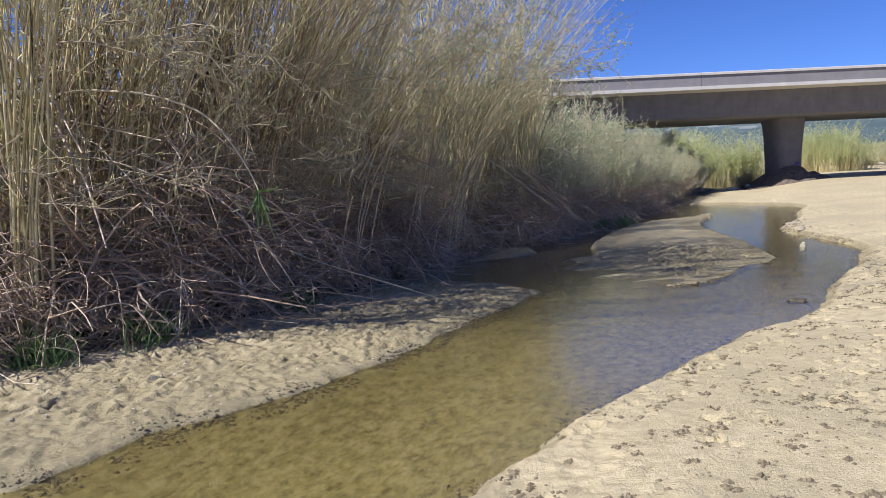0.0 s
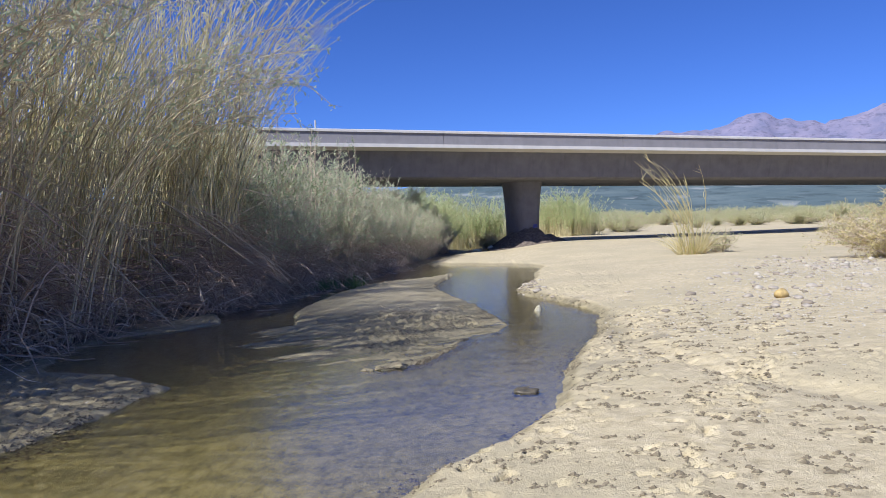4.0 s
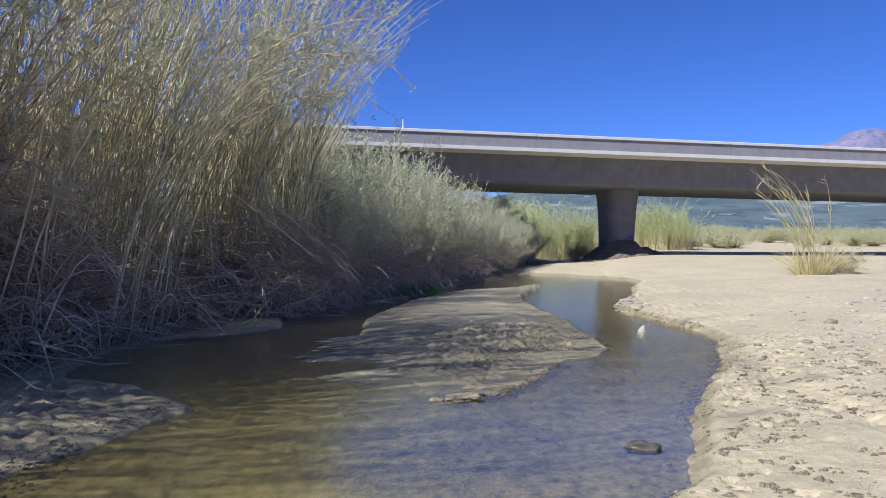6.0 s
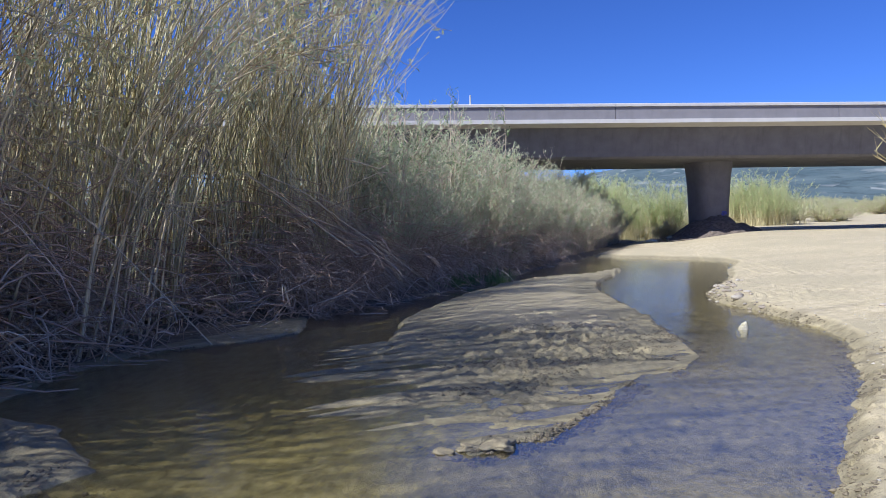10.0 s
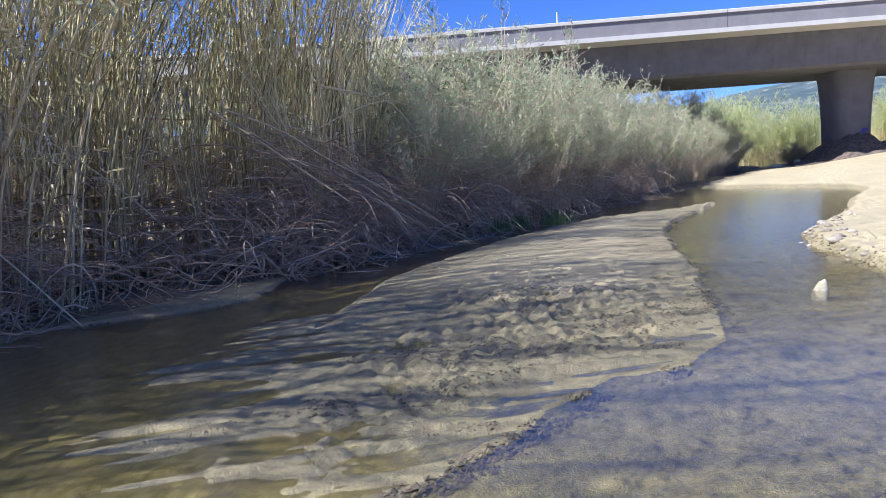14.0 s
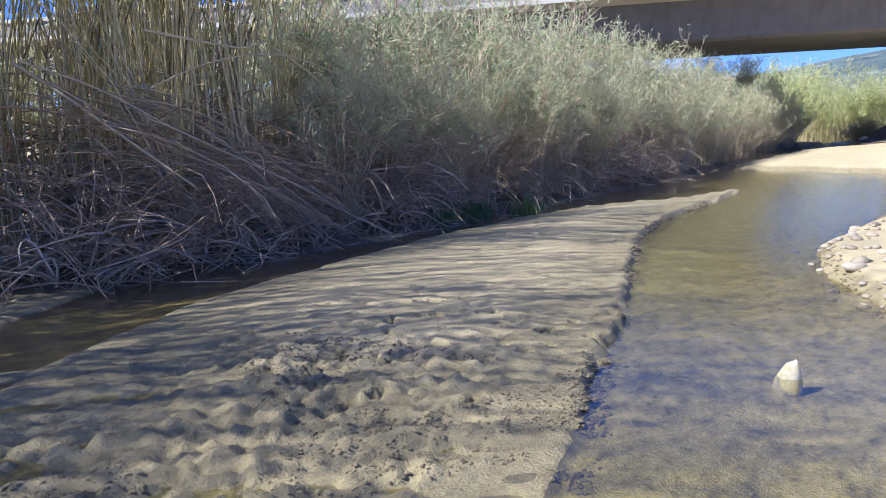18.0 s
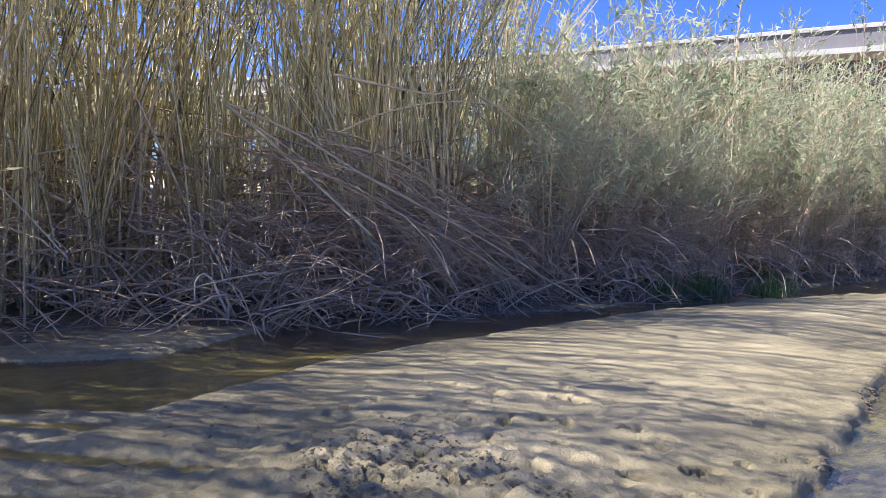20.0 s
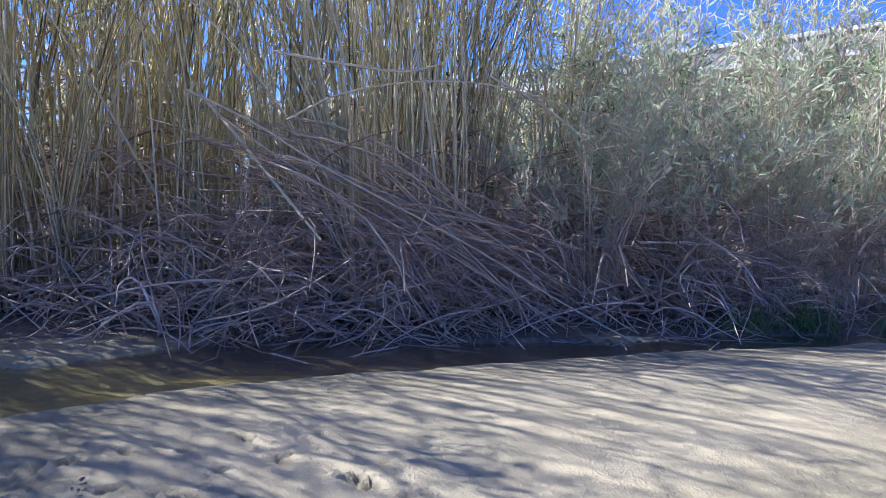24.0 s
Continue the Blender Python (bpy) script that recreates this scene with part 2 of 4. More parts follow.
BLUE_PAINT = plain_stone("blue_spray_paint", (0.05, 0.06, 0.3), (0.03, 0.03, 0.16), 0.6, 8)


# ---- building helpers ----
def mesh_of(name, verts, faces, mat, smooth=False):
    """A mesh from arrays: faces all of one size."""
    verts, faces = np.asarray(verts, np.float32), np.asarray(faces, np.int32)
    me = bpy.data.meshes.new(name)
    n, k = faces.shape
    me.vertices.add(len(verts))
    me.vertices.foreach_set("co", verts.ravel())
    me.loops.add(n * k)
    me.loops.foreach_set("vertex_index", faces.ravel())
    me.polygons.add(n)
    me.polygons.foreach_set("loop_start", np.arange(0, n * k, k, dtype=np.int32))
    me.polygons.foreach_set("use_smooth", np.full(n, smooth))
    me.materials.append(mat)
    me.update(calc_edges=True)
    return me


def child(name, me, parent, label=""):
    ob = new(name, me)
    ob.parent = parent
    return tagged(ob, label)


def part(name, bm, mat, parent=None, label="", smooth=False):
    me = bpy.data.meshes.new(name)
    bm.to_mesh(me)
    bm.free()
    me.materials.append(mat)
    for p in me.polygons:
        p.use_smooth = smooth
    ob = new(name, me)
    if parent:
        ob.parent = parent
    return tagged(ob, label)


def join(*pieces):
    verts, faces, base = [], [], 0
    for v, f in pieces:
        verts.append(v)
        faces.append(f + base)
        base += len(v)
    return np.concatenate(verts), np.concatenate(faces)


def tubes(paths, radii, sides=3):
    """Thin round stems along paths (n, k, 3) with radii (n, k): vertices and four-cornered faces."""
    n, k, _ = paths.shape
    along = np.gradient(paths, axis=1)
    along /= np.linalg.norm(along, axis=2, keepdims=True) + 1e-9
    ref = np.where(np.abs(along[..., 2:3]) > 0.9, np.array([1.0, 0, 0]), np.array([0, 0, 1.0]))
    u = np.cross(along, ref)
    u /= np.linalg.norm(u, axis=2, keepdims=True) + 1e-9
    w = np.cross(along, u)
    a = np.arange(sides) * 2 * math.pi / sides
    ring = paths[:, :, None] + radii[:, :, None, None] * (np.cos(a)[:, None] * u[:, :, None] + np.sin(a)[:, None] * w[:, :, None])
    idx = np.arange(n * k * sides).reshape(n, k, sides)
    nxt = np.roll(idx, -1, axis=2)
    f = np.stack([idx[:, :-1], nxt[:, :-1], nxt[:, 1:], idx[:, 1:]], -1).reshape(-1, 4)
    return ring.reshape(-1, 3), f


def blades(paths, widths, rng):
    """Flat strips along paths (n, k, 3), of widths (n, k), each turned its own way."""
    n, k, _ = paths.shape
    along = np.gradient(paths, axis=1)
    side = np.cross(along, rng.normal(size=(n, 1, 3)))
    side /= np.linalg.norm(side, axis=2, keepdims=True) + 1e-9
    both = np.stack([paths - side * widths[..., None] / 2, paths + side * widths[..., None] / 2], 2)
    idx = np.arange(n * k * 2).reshape(n, k, 2)
    f = np.stack([idx[:, :-1, 0], idx[:, :-1, 1], idx[:, 1:, 1], idx[:, 1:, 0]], -1).reshape(-1, 4)
    return both.reshape(-1, 3), f


def lattice(ix, iy, seed):
    h = (ix.astype(np.int64) * 374761393 + iy.astype(np.int64) * 668265263 + seed * 974711) & 0x7FFFFFFF
    h = ((h ^ (h >> 13)) * 1274126177) & 0x7FFFFFFF
    return ((h ^ (h >> 16)) & 0xFFFF) / 65535.0


def rough(x, y, size, seed, octaves=3):
    """Value noise about 0, of that size in metres."""
    out, amp, total = 0, 1.0, 0
    for o in range(octaves):
        px, py = x / size * 2**o, y / size * 2**o
        ix, iy = np.floor(px), np.floor(py)
        fx, fy = px - ix, py - iy
        fx, fy = fx * fx * (3 - 2 * fx), fy * fy * (3 - 2 * fy)
        s = seed + 17 * o
        a, b = lattice(ix, iy, s), lattice(ix + 1, iy, s)
        c, d = lattice(ix, iy + 1, s), lattice(ix + 1, iy + 1, s)
        out = out + amp * ((a * (1 - fx) + b * fx) * (1 - fy) + (c * (1 - fx) + d * fx) * fy - 0.5)
        total += amp
        amp *= 0.5
    return out / total


def to_line(x, y, pts, closed=False):
    """Distance to a polyline."""
    best = np.full(np.shape(x), 1e9)
    ring = list(zip(pts, pts[1:] + ([pts[0]] if closed else [])))[: len(pts) if closed else len(pts) - 1]
    for (ax, ay), (bx, by) in ring:
        dx, dy = bx - ax, by - ay
        t = np.clip(((x - ax) * dx + (y - ay) * dy) / (dx * dx + dy * dy), 0, 1)
        best = np.minimum(best, np.hypot(x - ax - t * dx, y - ay - t * dy))
    return best


def inside(x, y, pts):
    odd = np.zeros(np.shape(x), bool)
    for (ax, ay), (bx, by) in zip(pts, pts[1:] + [pts[0]]):
        if ay != by:
            odd ^= ((ay > y) != (by > y)) & (x < (bx - ax) * (y - ay) / (by - ay) + ax)
    return odd


def depth_in(x, y, pts):
    """Distance to a shape's outline, positive inside."""
    d = to_line(x, y, pts, True)
    return np.where(inside(x, y, pts), d, -d)


def ease(v, lo, hi):
    t = np.clip((v - lo) / (hi - lo), 0, 1)
    return t * t * (3 - 2 * t)


# ---- ground ----
RIGHT_EDGE = [(-8, -13), (-2.2, -8), (-0.2, -5.9), (0.84, -4.45), (1.55, -2.4), (2.25, -1.1), (2.94, 0.5), (3.7, 1.45), (4.3, 2.5), (4.6, 3.7), (5.0, 5.1), (5.93, 7.55), (6.55, 10), (6.6, 11.3),
              (6.25, 12.8), (5.75, 14.5), (5.65, 16.2), (6.1, 17.8), (6.75, 20), (7.3, 23.5), (8.1, 26.8), (7.9, 28.4), (6.6, 29.6), (4.9, 30.6), (3.2, 32)]
RIGHT_BANK = RIGHT_EDGE + [(4.0, 37), (4.9, 42), (6.5, 52), (60, 260), (260, 200), (200, -100), (0, -100)]
LEFT_EDGE = [(-9, -12), (-4, -7), (-2.45, -5.0), (-2.2, -3.7), (-1.53, -2.65), (-0.96, -0.9), (-0.72, 0.55), (-0.48, 1.65), (-0.2, 2.6), (0.0, 4.0), (-1.0, 4.95), (-2.1, 5.2), (-2.5, 6.6)]
BUSH_FOOT = [(-9, -7.5), (-6.3, -4.8), (-5.2, -2.6), (-4.6, -1.3), (-3.95, 0.6), (-3.5, 2.8), (-2.9, 6), (-2.55, 8.5), (-1.95, 10.7), (-1.35, 12.2), (-0.7, 13.2), (-0.3, 15.3), (0.35, 18.2), (1.1, 22), (2.3, 27.7), (3.3, 33), (4.7, 42), (6.2, 51)]
SHELF = [(-2.4, 8.3), (-1.5, 9.3), (-1.0, 10.1), (-1.3, 11.0), (-1.55, 11.8), (-1.4, 12.7), (-0.8, 13.9), (-0.15, 15.6), (0.0, 17.2), (0.4, 18.5)]
LEFT_BANK = LEFT_EDGE + SHELF + BUSH_FOOT[13:] + [(0, 200), (-200, 200), (-200, -60)]
ISLAND = [(2.5, 4.65), (3.06, 5.25), (3.45, 6.15), (3.68, 6.9), (3.95, 7.6), (4.43, 8.0), (4.68, 9.05), (4.36, 10.9), (4.33, 11.9), (3.85, 14.4), (3.48, 17), (3.5, 18.6), (3.9, 21.5), (4.4, 25.0),
          (3.2, 22.1), (1.65, 20.3), (0.95, 18.1), (0.5, 15.5), (0.33, 13.7), (0.2, 12.1), (0.3, 10.8), (0.5, 9.4), (0.9, 8), (1.7, 6.0)]
SWALE = [(6.6, 9.4), (6.35, 8.0), (6.1, 6.6), (5.95, 5.2), (6.1, 3.9), (6.6, 2.4), (7.3, 0.8)]
rng = np.random.default_rng(7)


def ground_height(x, y):
    r, l, i = depth_in(x, y, RIGHT_BANK), depth_in(x, y, LEFT_BANK), depth_in(x, y, ISLAND)
    wob = 0.15 * rough(x, y, 0.8, 3)
    wob = wob + 0.12 * rough(x, y, 0.2, 4, 2)
    r, l, i = r + wob, l + wob, i + wob
    bed = -0.03 - 0.09 * ease(-np.maximum(np.maximum(r, l), i), 0.05, 1.3)
    # Relief along the sun's azimuth imitates the stripes of shadow cast by canes.
    shadow_ribs = rough(x * 0.25 + y * 0.2, y * 2.2 - x * 1.75, 0.5, 77, 3)
    shoal = ease(i, -3.4, -0.3) * (1 - ease(y - 0.5 * x, 8.6, 10.6)) * ease(np.minimum(2.4 + 0.5 * (y - 4.65), 3.3) - x, 0, 0.8)
    bed = bed * (1 - shoal) + shoal * (0.12 * shadow_ribs + 0.006 - 0.015 * np.clip(-i, 0, 3))
    zr = 0.135 * ease(r, 0, 0.28) + 0.10 * ease(r, 0.1, 1.6) + 0.33 * ease(r, 1.0, 8) + 0.25 * ease(r, 6, 40)
    zl = 0.035 * ease(l, 0, 0.15) + 0.05 * ease(l, 0.1, 2.0) + 0.4 * ease(l, 2, 8)
    lip = (0.07 - 0.035 * ease(-(x - 0.7), 0, 1.5)) * (0.12 + 0.88 * ease(y, 7.6, 10.6))
    zi = lip * ease(i, 0, 0.09) + (0.015 + 0.035 * ease(y, 8.5, 11.5)) * ease(i, 0.1, 1.2)
    # the bar's thicket side and near tip lie low and wet, in shadow-stripe ribs
    soak = np.maximum(1 - ease(x - 1.9 + 0.25 * ease(y, 7, 11) * (y - 8) + 0.8 * rough(x, y, 1.2, 81), 0, 0.9), 0.8 * (1 - ease(y - 8.2 - 0.3 * (x - 2) + 0.8 * rough(x, y, 1.6, 83), 0, 2.4))) * (1 - ease(y - 0.5 * x, 8.6, 10.6))
    zi = zi * (1 - soak) + soak * ease(i, 0, 0.3) * (0.12 * shadow_ribs + 0.014)
    gully = np.exp(-((to_line(x, y, SWALE) + 0.12 * rough(x, y, 0.5, 71)) / 0.3) ** 2)
    zr = zr - 0.4 * gully * np.maximum(zr - 0.05, 0)
    low = np.maximum(np.maximum(r, l), i)
    z = np.where(low < 0, bed, np.where(low == r, zr, np.where(low == l, zl, zi)) + np.where(low < 0.06, bed * (1 - low / 0.06), 0))
    # trampled ground on the sand bar, the low near bank and the stream's right bank
    churn = np.maximum((1.65 - 0.75 * soak) * ease(i, 0.2, 0.9) * ease(10.2 + 0.4 * x - y, 0, 1.6) * ease(x - 0.25 * (y - 6), 0, 1.0), 0)
    churn = np.maximum(churn, ease(l, 0.0, 0.4) * (1 - ease(y, 5, 7)))
    churn = np.maximum(churn, ease(r, 0.1, 0.5) * (1 - ease(r, 4, 8)) * (0.12 + 0.6 * ease(rough(x, y, 1.3, 61, 2), 0.0, 0.2)))
    near = 1 - ease(np.hypot(x - 2, y - 6), 24, 34)
    z = z + near * churn * (0.06 * rough(x, y, 0.4, 11, 3) + 0.10 * np.abs(rough(x, y, 0.13, 12, 2)) + 0.11 * ease(rough(x, y, 0.5, 15, 2), -0.15, 0.2) * rough(x, y, 0.075, 13, 2))
    z = z + near * 0.02 * rough(x, y, 0.5, 21, 4) + 0.05 * rough(x, y, 3.0, 5, 2) * ease(low, 0.5, 3)
    # far land rises slowly
    far = np.hypot(x - 10, y - 15)
    z = z + 1.1 * ease(far, 45, 130) + 6 * ease(far, 130, 500) + 0.25 * ease(y, 26, 44) * ease(low, 0.3, 3) * ease(x, 7, 12)
    return z


def ground_axis(lo, hi, step, ends, growth=1.13):
    mid = np.arange(lo, hi, step)
    left, right, s = [], [], step
    p = lo
    while p > -ends:
        s *= growth
        p -= s
        left.append(p)
    p, s = mid[-1], step
    while p < ends:
        s *= growth
        p += s
        right.append(p)
    return np.concatenate([left[::-1], mid, right])


gx, gy = ground_axis(-4.2, 8.4, 0.027, 3600, 1.12), ground_axis(-5.6, 13.5, 0.027, 3600, 1.07)
X, Y = np.meshgrid(gx, gy)
Z = ground_height(X, Y)
# footprints: small pits with a pushed-up rim
for n in range(1100):
    k = n % 4
    if k == 0 or k == 3:
        s = rng.uniform(0, 1)
        lane = rng.integers(0, 4)
        px, py = -1.2 + 7.5 * s + (0.7, 1.4, 2.3, 3.6)[lane] + rng.normal() * 0.16, -4 + 13 * s + rng.normal() * 0.3
    elif k == 1:
        px, py = rng.uniform(1.6, 4.3), 6 + 6.2 * rng.uniform(0, 1) ** 1.9
    else:
        px, py = rng.uniform(-5, -1.2), rng.uniform(-4, 4)
    a, big, small = rng.uniform(0, math.pi), rng.uniform(0.035, 0.075), rng.uniform(0.022, 0.036)
    i0, i1 = np.searchsorted(gx, (px - 0.25, px + 0.25))
    j0, j1 = np.searchsorted(gy, (py - 0.25, py + 0.25))
    if i1 <= i0 or j1 <= j0:
        continue
    dx, dy = X[j0:j1, i0:i1] - px, Y[j0:j1, i0:i1] - py
    q = np.sqrt(((dx * math.cos(a) + dy * math.sin(a)) / big) ** 2 + ((dy * math.cos(a) - dx * math.sin(a)) / small) ** 2)
    q = q * (1 + 1.7 * rough(dx + px, dy + py, 0.08, 19, 2))
    if Z[(j0 + j1) // 2, (i0 + i1) // 2] > 0.06:
        Z[j0:j1, i0:i1] += (-0.15 * rng.uniform(0.3, 1) * np.exp(-(q**4) * 0.5) + 0.02 * np.exp(-((q - 1.6) ** 2) * 3.5)) * (0.6 + 2.2 * rough(dx + px, dy + py, 0.06, 23, 2)) * (0.95 if k == 1 else 1)
rows, cols = Z.shape
gi = np.arange(rows * cols).reshape(rows, cols)
gf = np.stack([gi[:-1, :-1], gi[:-1, 1:], gi[1:, 1:], gi[1:, :-1]], -1).reshape(-1, 4)
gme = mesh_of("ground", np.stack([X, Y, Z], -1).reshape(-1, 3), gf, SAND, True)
# dark litter under the thicket; the channel bed along it takes the same material
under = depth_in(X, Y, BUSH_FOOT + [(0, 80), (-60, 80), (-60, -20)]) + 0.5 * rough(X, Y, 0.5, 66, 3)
dark_floor = (under > 0.05) & (Y < 60) | (under > -0.85) & (Z < 0.0) & (Y > 8.5) & (Y < 30)
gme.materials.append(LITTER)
gme.polygons.foreach_set("material_index", dark_floor[:-1, :-1].astype(np.int32).ravel())
tagged(new("ground", gme), "pale trampled river sand with wet edges and footprints", "ground", kind="structure")


def ground_at(x, y):
    i, j = int(np.clip(np.searchsorted(gx, x), 1, cols - 1)), int(np.clip(np.searchsorted(gy, y), 1, rows - 1))
    fx, fy = (x - gx[i - 1]) / (gx[i] - gx[i - 1]), (y - gy[j - 1]) / (gy[j] - gy[j - 1])
    return float((Z[j - 1, i - 1] * (1 - fx) + Z[j - 1, i] * fx) * (1 - fy) + (Z[j, i - 1] * (1 - fx) + Z[j, i] * fx) * fy)


wv = [(-12, -14, 0), (14, -14, 0), (14, 36, 0), (-12, 36, 0)]
tagged(new("water", mesh_of("water", wv, [(0, 1, 2, 3)], WATER)), "clear shallow stream over brown sand, rippled and reflecting sky", "water", kind="structure")


# ---- distance ----
def ridge(name, near, far, a0, a1, crest, mat, label, steps=(420, 46), seed=40, wild=1.0):
    """Rising land between two distances, from bearing a0 to a1; crest gives its height at a bearing."""
    a = np.radians(np.linspace(a0, a1, steps[0]))
    d = np.linspace(0, 1, steps[1])
    A, D = np.meshgrid(a, d)
    dist = near + (far - near) * D
    x, y = dist * np.sin(A), dist * np.cos(A)
    top = crest(np.degrees(A))
    z = top * D**1.25 + wild * top * D * (0.6 * rough(x, y, (far - near) * 0.3, seed, 6) * np.minimum(1, 2.2 * (1 - D) + 0.15))
    idx = np.arange(z.size).reshape(z.shape)
    f = np.stack([idx[:-1, :-1], idx[:-1, 1:], idx[1:, 1:], idx[1:, :-1]], -1).reshape(-1, 4)
    tagged(new(name, mesh_of(name, np.stack([x, y, z - 2 + 6 * D], -1).reshape(-1, 3), f, mat, True)), label, "hills", kind="structure")


def peaks(b):
    h = np.interp(b, [-40, 8, 15, 18, 21, 23, 24.7, 26.5, 29, 31, 34, 40, 60, 90], [40, 60, 300, 360, 366, 384, 420, 388, 366, 366, 430, 420, 300, 200])
    return 0.95 * h + 42 * rough(b, b * 0, 1.1, 90, 5)


ridge("backdrop_mountain", 1900, 2900, -40, 90, peaks, HAZED_MOUNTAIN, "bare purple-brown mountain range on the skyline, haze in its colour", seed=41)
ridge("backdrop_hills", 420, 1500, -70, 110, lambda b: np.interp(b, [-70, -10, -2, 3, 8, 35, 110], [60, 68, 76, 98, 116, 128, 118]) + 12 * rough(b, b * 0, 7.0, 60, 4), HAZED_HILL, "green valley slopes with pale fields, haze in their colour", seed=44, wild=0.5)

# ---- bridge ----
TURN = math.atan2(0.28, 1)
bridge = tagged(new("bridge"), "grey concrete box-girder road bridge on a single pier", "bridge")
bridge.matrix_world = Matrix.Translation((9.62, 42.57, 0)) @ Matrix.Rotation(TURN, 4, "Z")


def extrude_profile(pts, x0, x1, pieces=1):
    """A closed outline in y and z drawn out along x."""
    bm = bmesh.new()
    rings = []
    for i in range(pieces + 1):
        x = x0 + (x1 - x0) * i / pieces
        rings.append([bm.verts.new((x, y, z)) for y, z in pts])
    n = len(pts)
    for a, b in zip(rings, rings[1:]):
        for k in range(n):
            bm.faces.new((a[k], a[(k + 1) % n], b[(k + 1) % n], b[k]))
    bm.faces.new(rings[0])
    bm.faces.new(rings[-1][::-1])
    bmesh.ops.recalc_face_normals(bm, faces=bm.faces)
    return bm


SOFFIT, SLAB, TOP = 4.85, 6.50, 7.58
girder = part("girder", extrude_profile([(-0.45, SOFFIT), (7.6, SOFFIT), (7.9, SOFFIT + 0.12), (9.3, SLAB), (-0.9, SLAB), (-0.65, SOFFIT + 0.12)], -90, 90, 30), CONCRETE_SHADED, bridge, "dark shaded concrete box girder")
part("deck_slab", extrude_profile([(-2.31, SLAB + 0.06), (-0.9, SLAB + 0.002), (9.3, SLAB + 0.002), (10.7, SLAB + 0.06), (10.7, SLAB + 0.26), (-2.31, SLAB + 0.26)], -90, 90, 30), CONCRETE_SUNLIT, bridge, "concrete deck edge, sunlit tone in its colour")
for y0 in (-2.2, 10.3):
    for k in range(15):
        x0, x1 = -90 + 12 * k + 0.012, -78 + 12 * k - 0.012
        side = part("parapet", extrude_profile([(y0, SLAB + 0.262), (y0 + 0.3, SLAB + 0.262), (y0 + 0.26, TOP - 0.16), (y0 + 0.04, TOP - 0.16)], x0, x1, 2), CONCRETE_PALE, bridge, "weathered concrete parapet wall")
        part("coping", extrude_profile([(y0 - 0.05, TOP - 0.158), (y0 + 0.36, TOP - 0.158), (y0 + 0.36, TOP - 0.02), (y0 + 0.3, TOP), (y0 + 0.02, TOP), (y0 - 0.05, TOP - 0.03)], x0, x1, 2), CONCRETE_SUNLIT, side, "sunlit parapet top rail")
for x0 in (-13.5,):
    bm = bmesh.new()
    bmesh.ops.create_cone(bm, cap_ends=True, segments=10, radius1=0.045, radius2=0.035, depth=0.5, matrix=Matrix.Translation((x0, -2.02, TOP + 0.245)))
    part("marker_post", bm, CONCRETE_SUNLIT, bridge, "short marker post on the parapet")


def pier_mesh(x0):
    bm = bmesh.new()
    rings = []
    for z, w, d in ((-0.8, 0.9, 1.3), (0.6, 0.91, 1.3), (2.4, 0.95, 1.34), (3.6, 1.02, 1.4), (4.4, 1.1, 1.46), (SOFFIT - 0.003, 1.2, 1.5)):
        ring = []
        for k in range(28):
            a = 2 * math.pi * k / 28
            c, s = math.cos(a), math.sin(a)
            ring.append(bm.verts.new((x0 + w * math.copysign(abs(c) ** 0.6, c), 3.3 + d * math.copysign(abs(s) ** 0.6, s), z)))
        rings.append(ring)
    for a, b in zip(rings, rings[1:]):
        for k in range(28):
            bm.faces.new((a[k], a[(k + 1) % 28], b[(k + 1) % 28], b[k]))
    return bm


PIER = 1.3
for x0 in (PIER, PIER + 42, PIER - 42, PIER + 84, PIER - 84):
    pier = part("pier", pier_mesh(x0), CONCRETE_SHADED, bridge, "tapered concrete pier", True)
    if x0 == PIER:
        bm = bmesh.new()
        r2 = random.Random(3)
        for n in range(16):
            x, z, w, h = PIER + r2.uniform(-0.3, 0.5), r2.uniform(0.95, 1.9), r2.uniform(0.05, 0.3), r2.uniform(0.05, 0.3)
            v = [bm.verts.new((x + sx * w / 2, 1.99 - 0.0005 * n, z + sz * h / 2)) for sx, sz in ((-1, -1), (1, -1), (1, 1), (-1, 1))]
            bm.faces.new(v)
        part("graffiti", bm, BLUE_PAINT, pier, "blue sprayed marks")

bm = bmesh.new()
bmesh.ops.create_grid(bm, x_segments=44, y_segments=44, size=1)
for v in bm.verts:
    far = math.hypot(v.co.x * (0.8 if v.co.x > 0 else 1.1), v.co.y)
    lump = 0.22 * noise.noise(v.co * 3.1) + 0.1 * noise.noise(v.co * 9)
    v.co = Vector((v.co.x * 2.7, v.co.y * 2.7, 1.55 * max(0.0, 1 - far + 0.5 * lump) ** 1.15 + 0.25 * lump - 0.3 * max(0.0, far - 0.8)))
mound = part("earth_mound", bm, EARTH, smooth=True)
mound.matrix_world = Matrix.Translation((10.1, 45.3, ground_at(10.1, 45.3) - 0.05))
tagged(mound, "dark earth and drift debris heaped round the pier foot", "mound")


# ---- plants: kinds ----
def arcs(base, top, sag, k, rng, wobble=0.03):
    """Curved paths from base to top (n, 3), bent by sag (n, 3) at the middle."""
    t = np.linspace(0, 1, k)[None, :, None]
    p = base[:, None] * (1 - t) + top[:, None] * t + sag[:, None] * (4 * t * (1 - t))
    return p + wobble * np.cumsum(rng.normal(size=p.shape), axis=1) * t


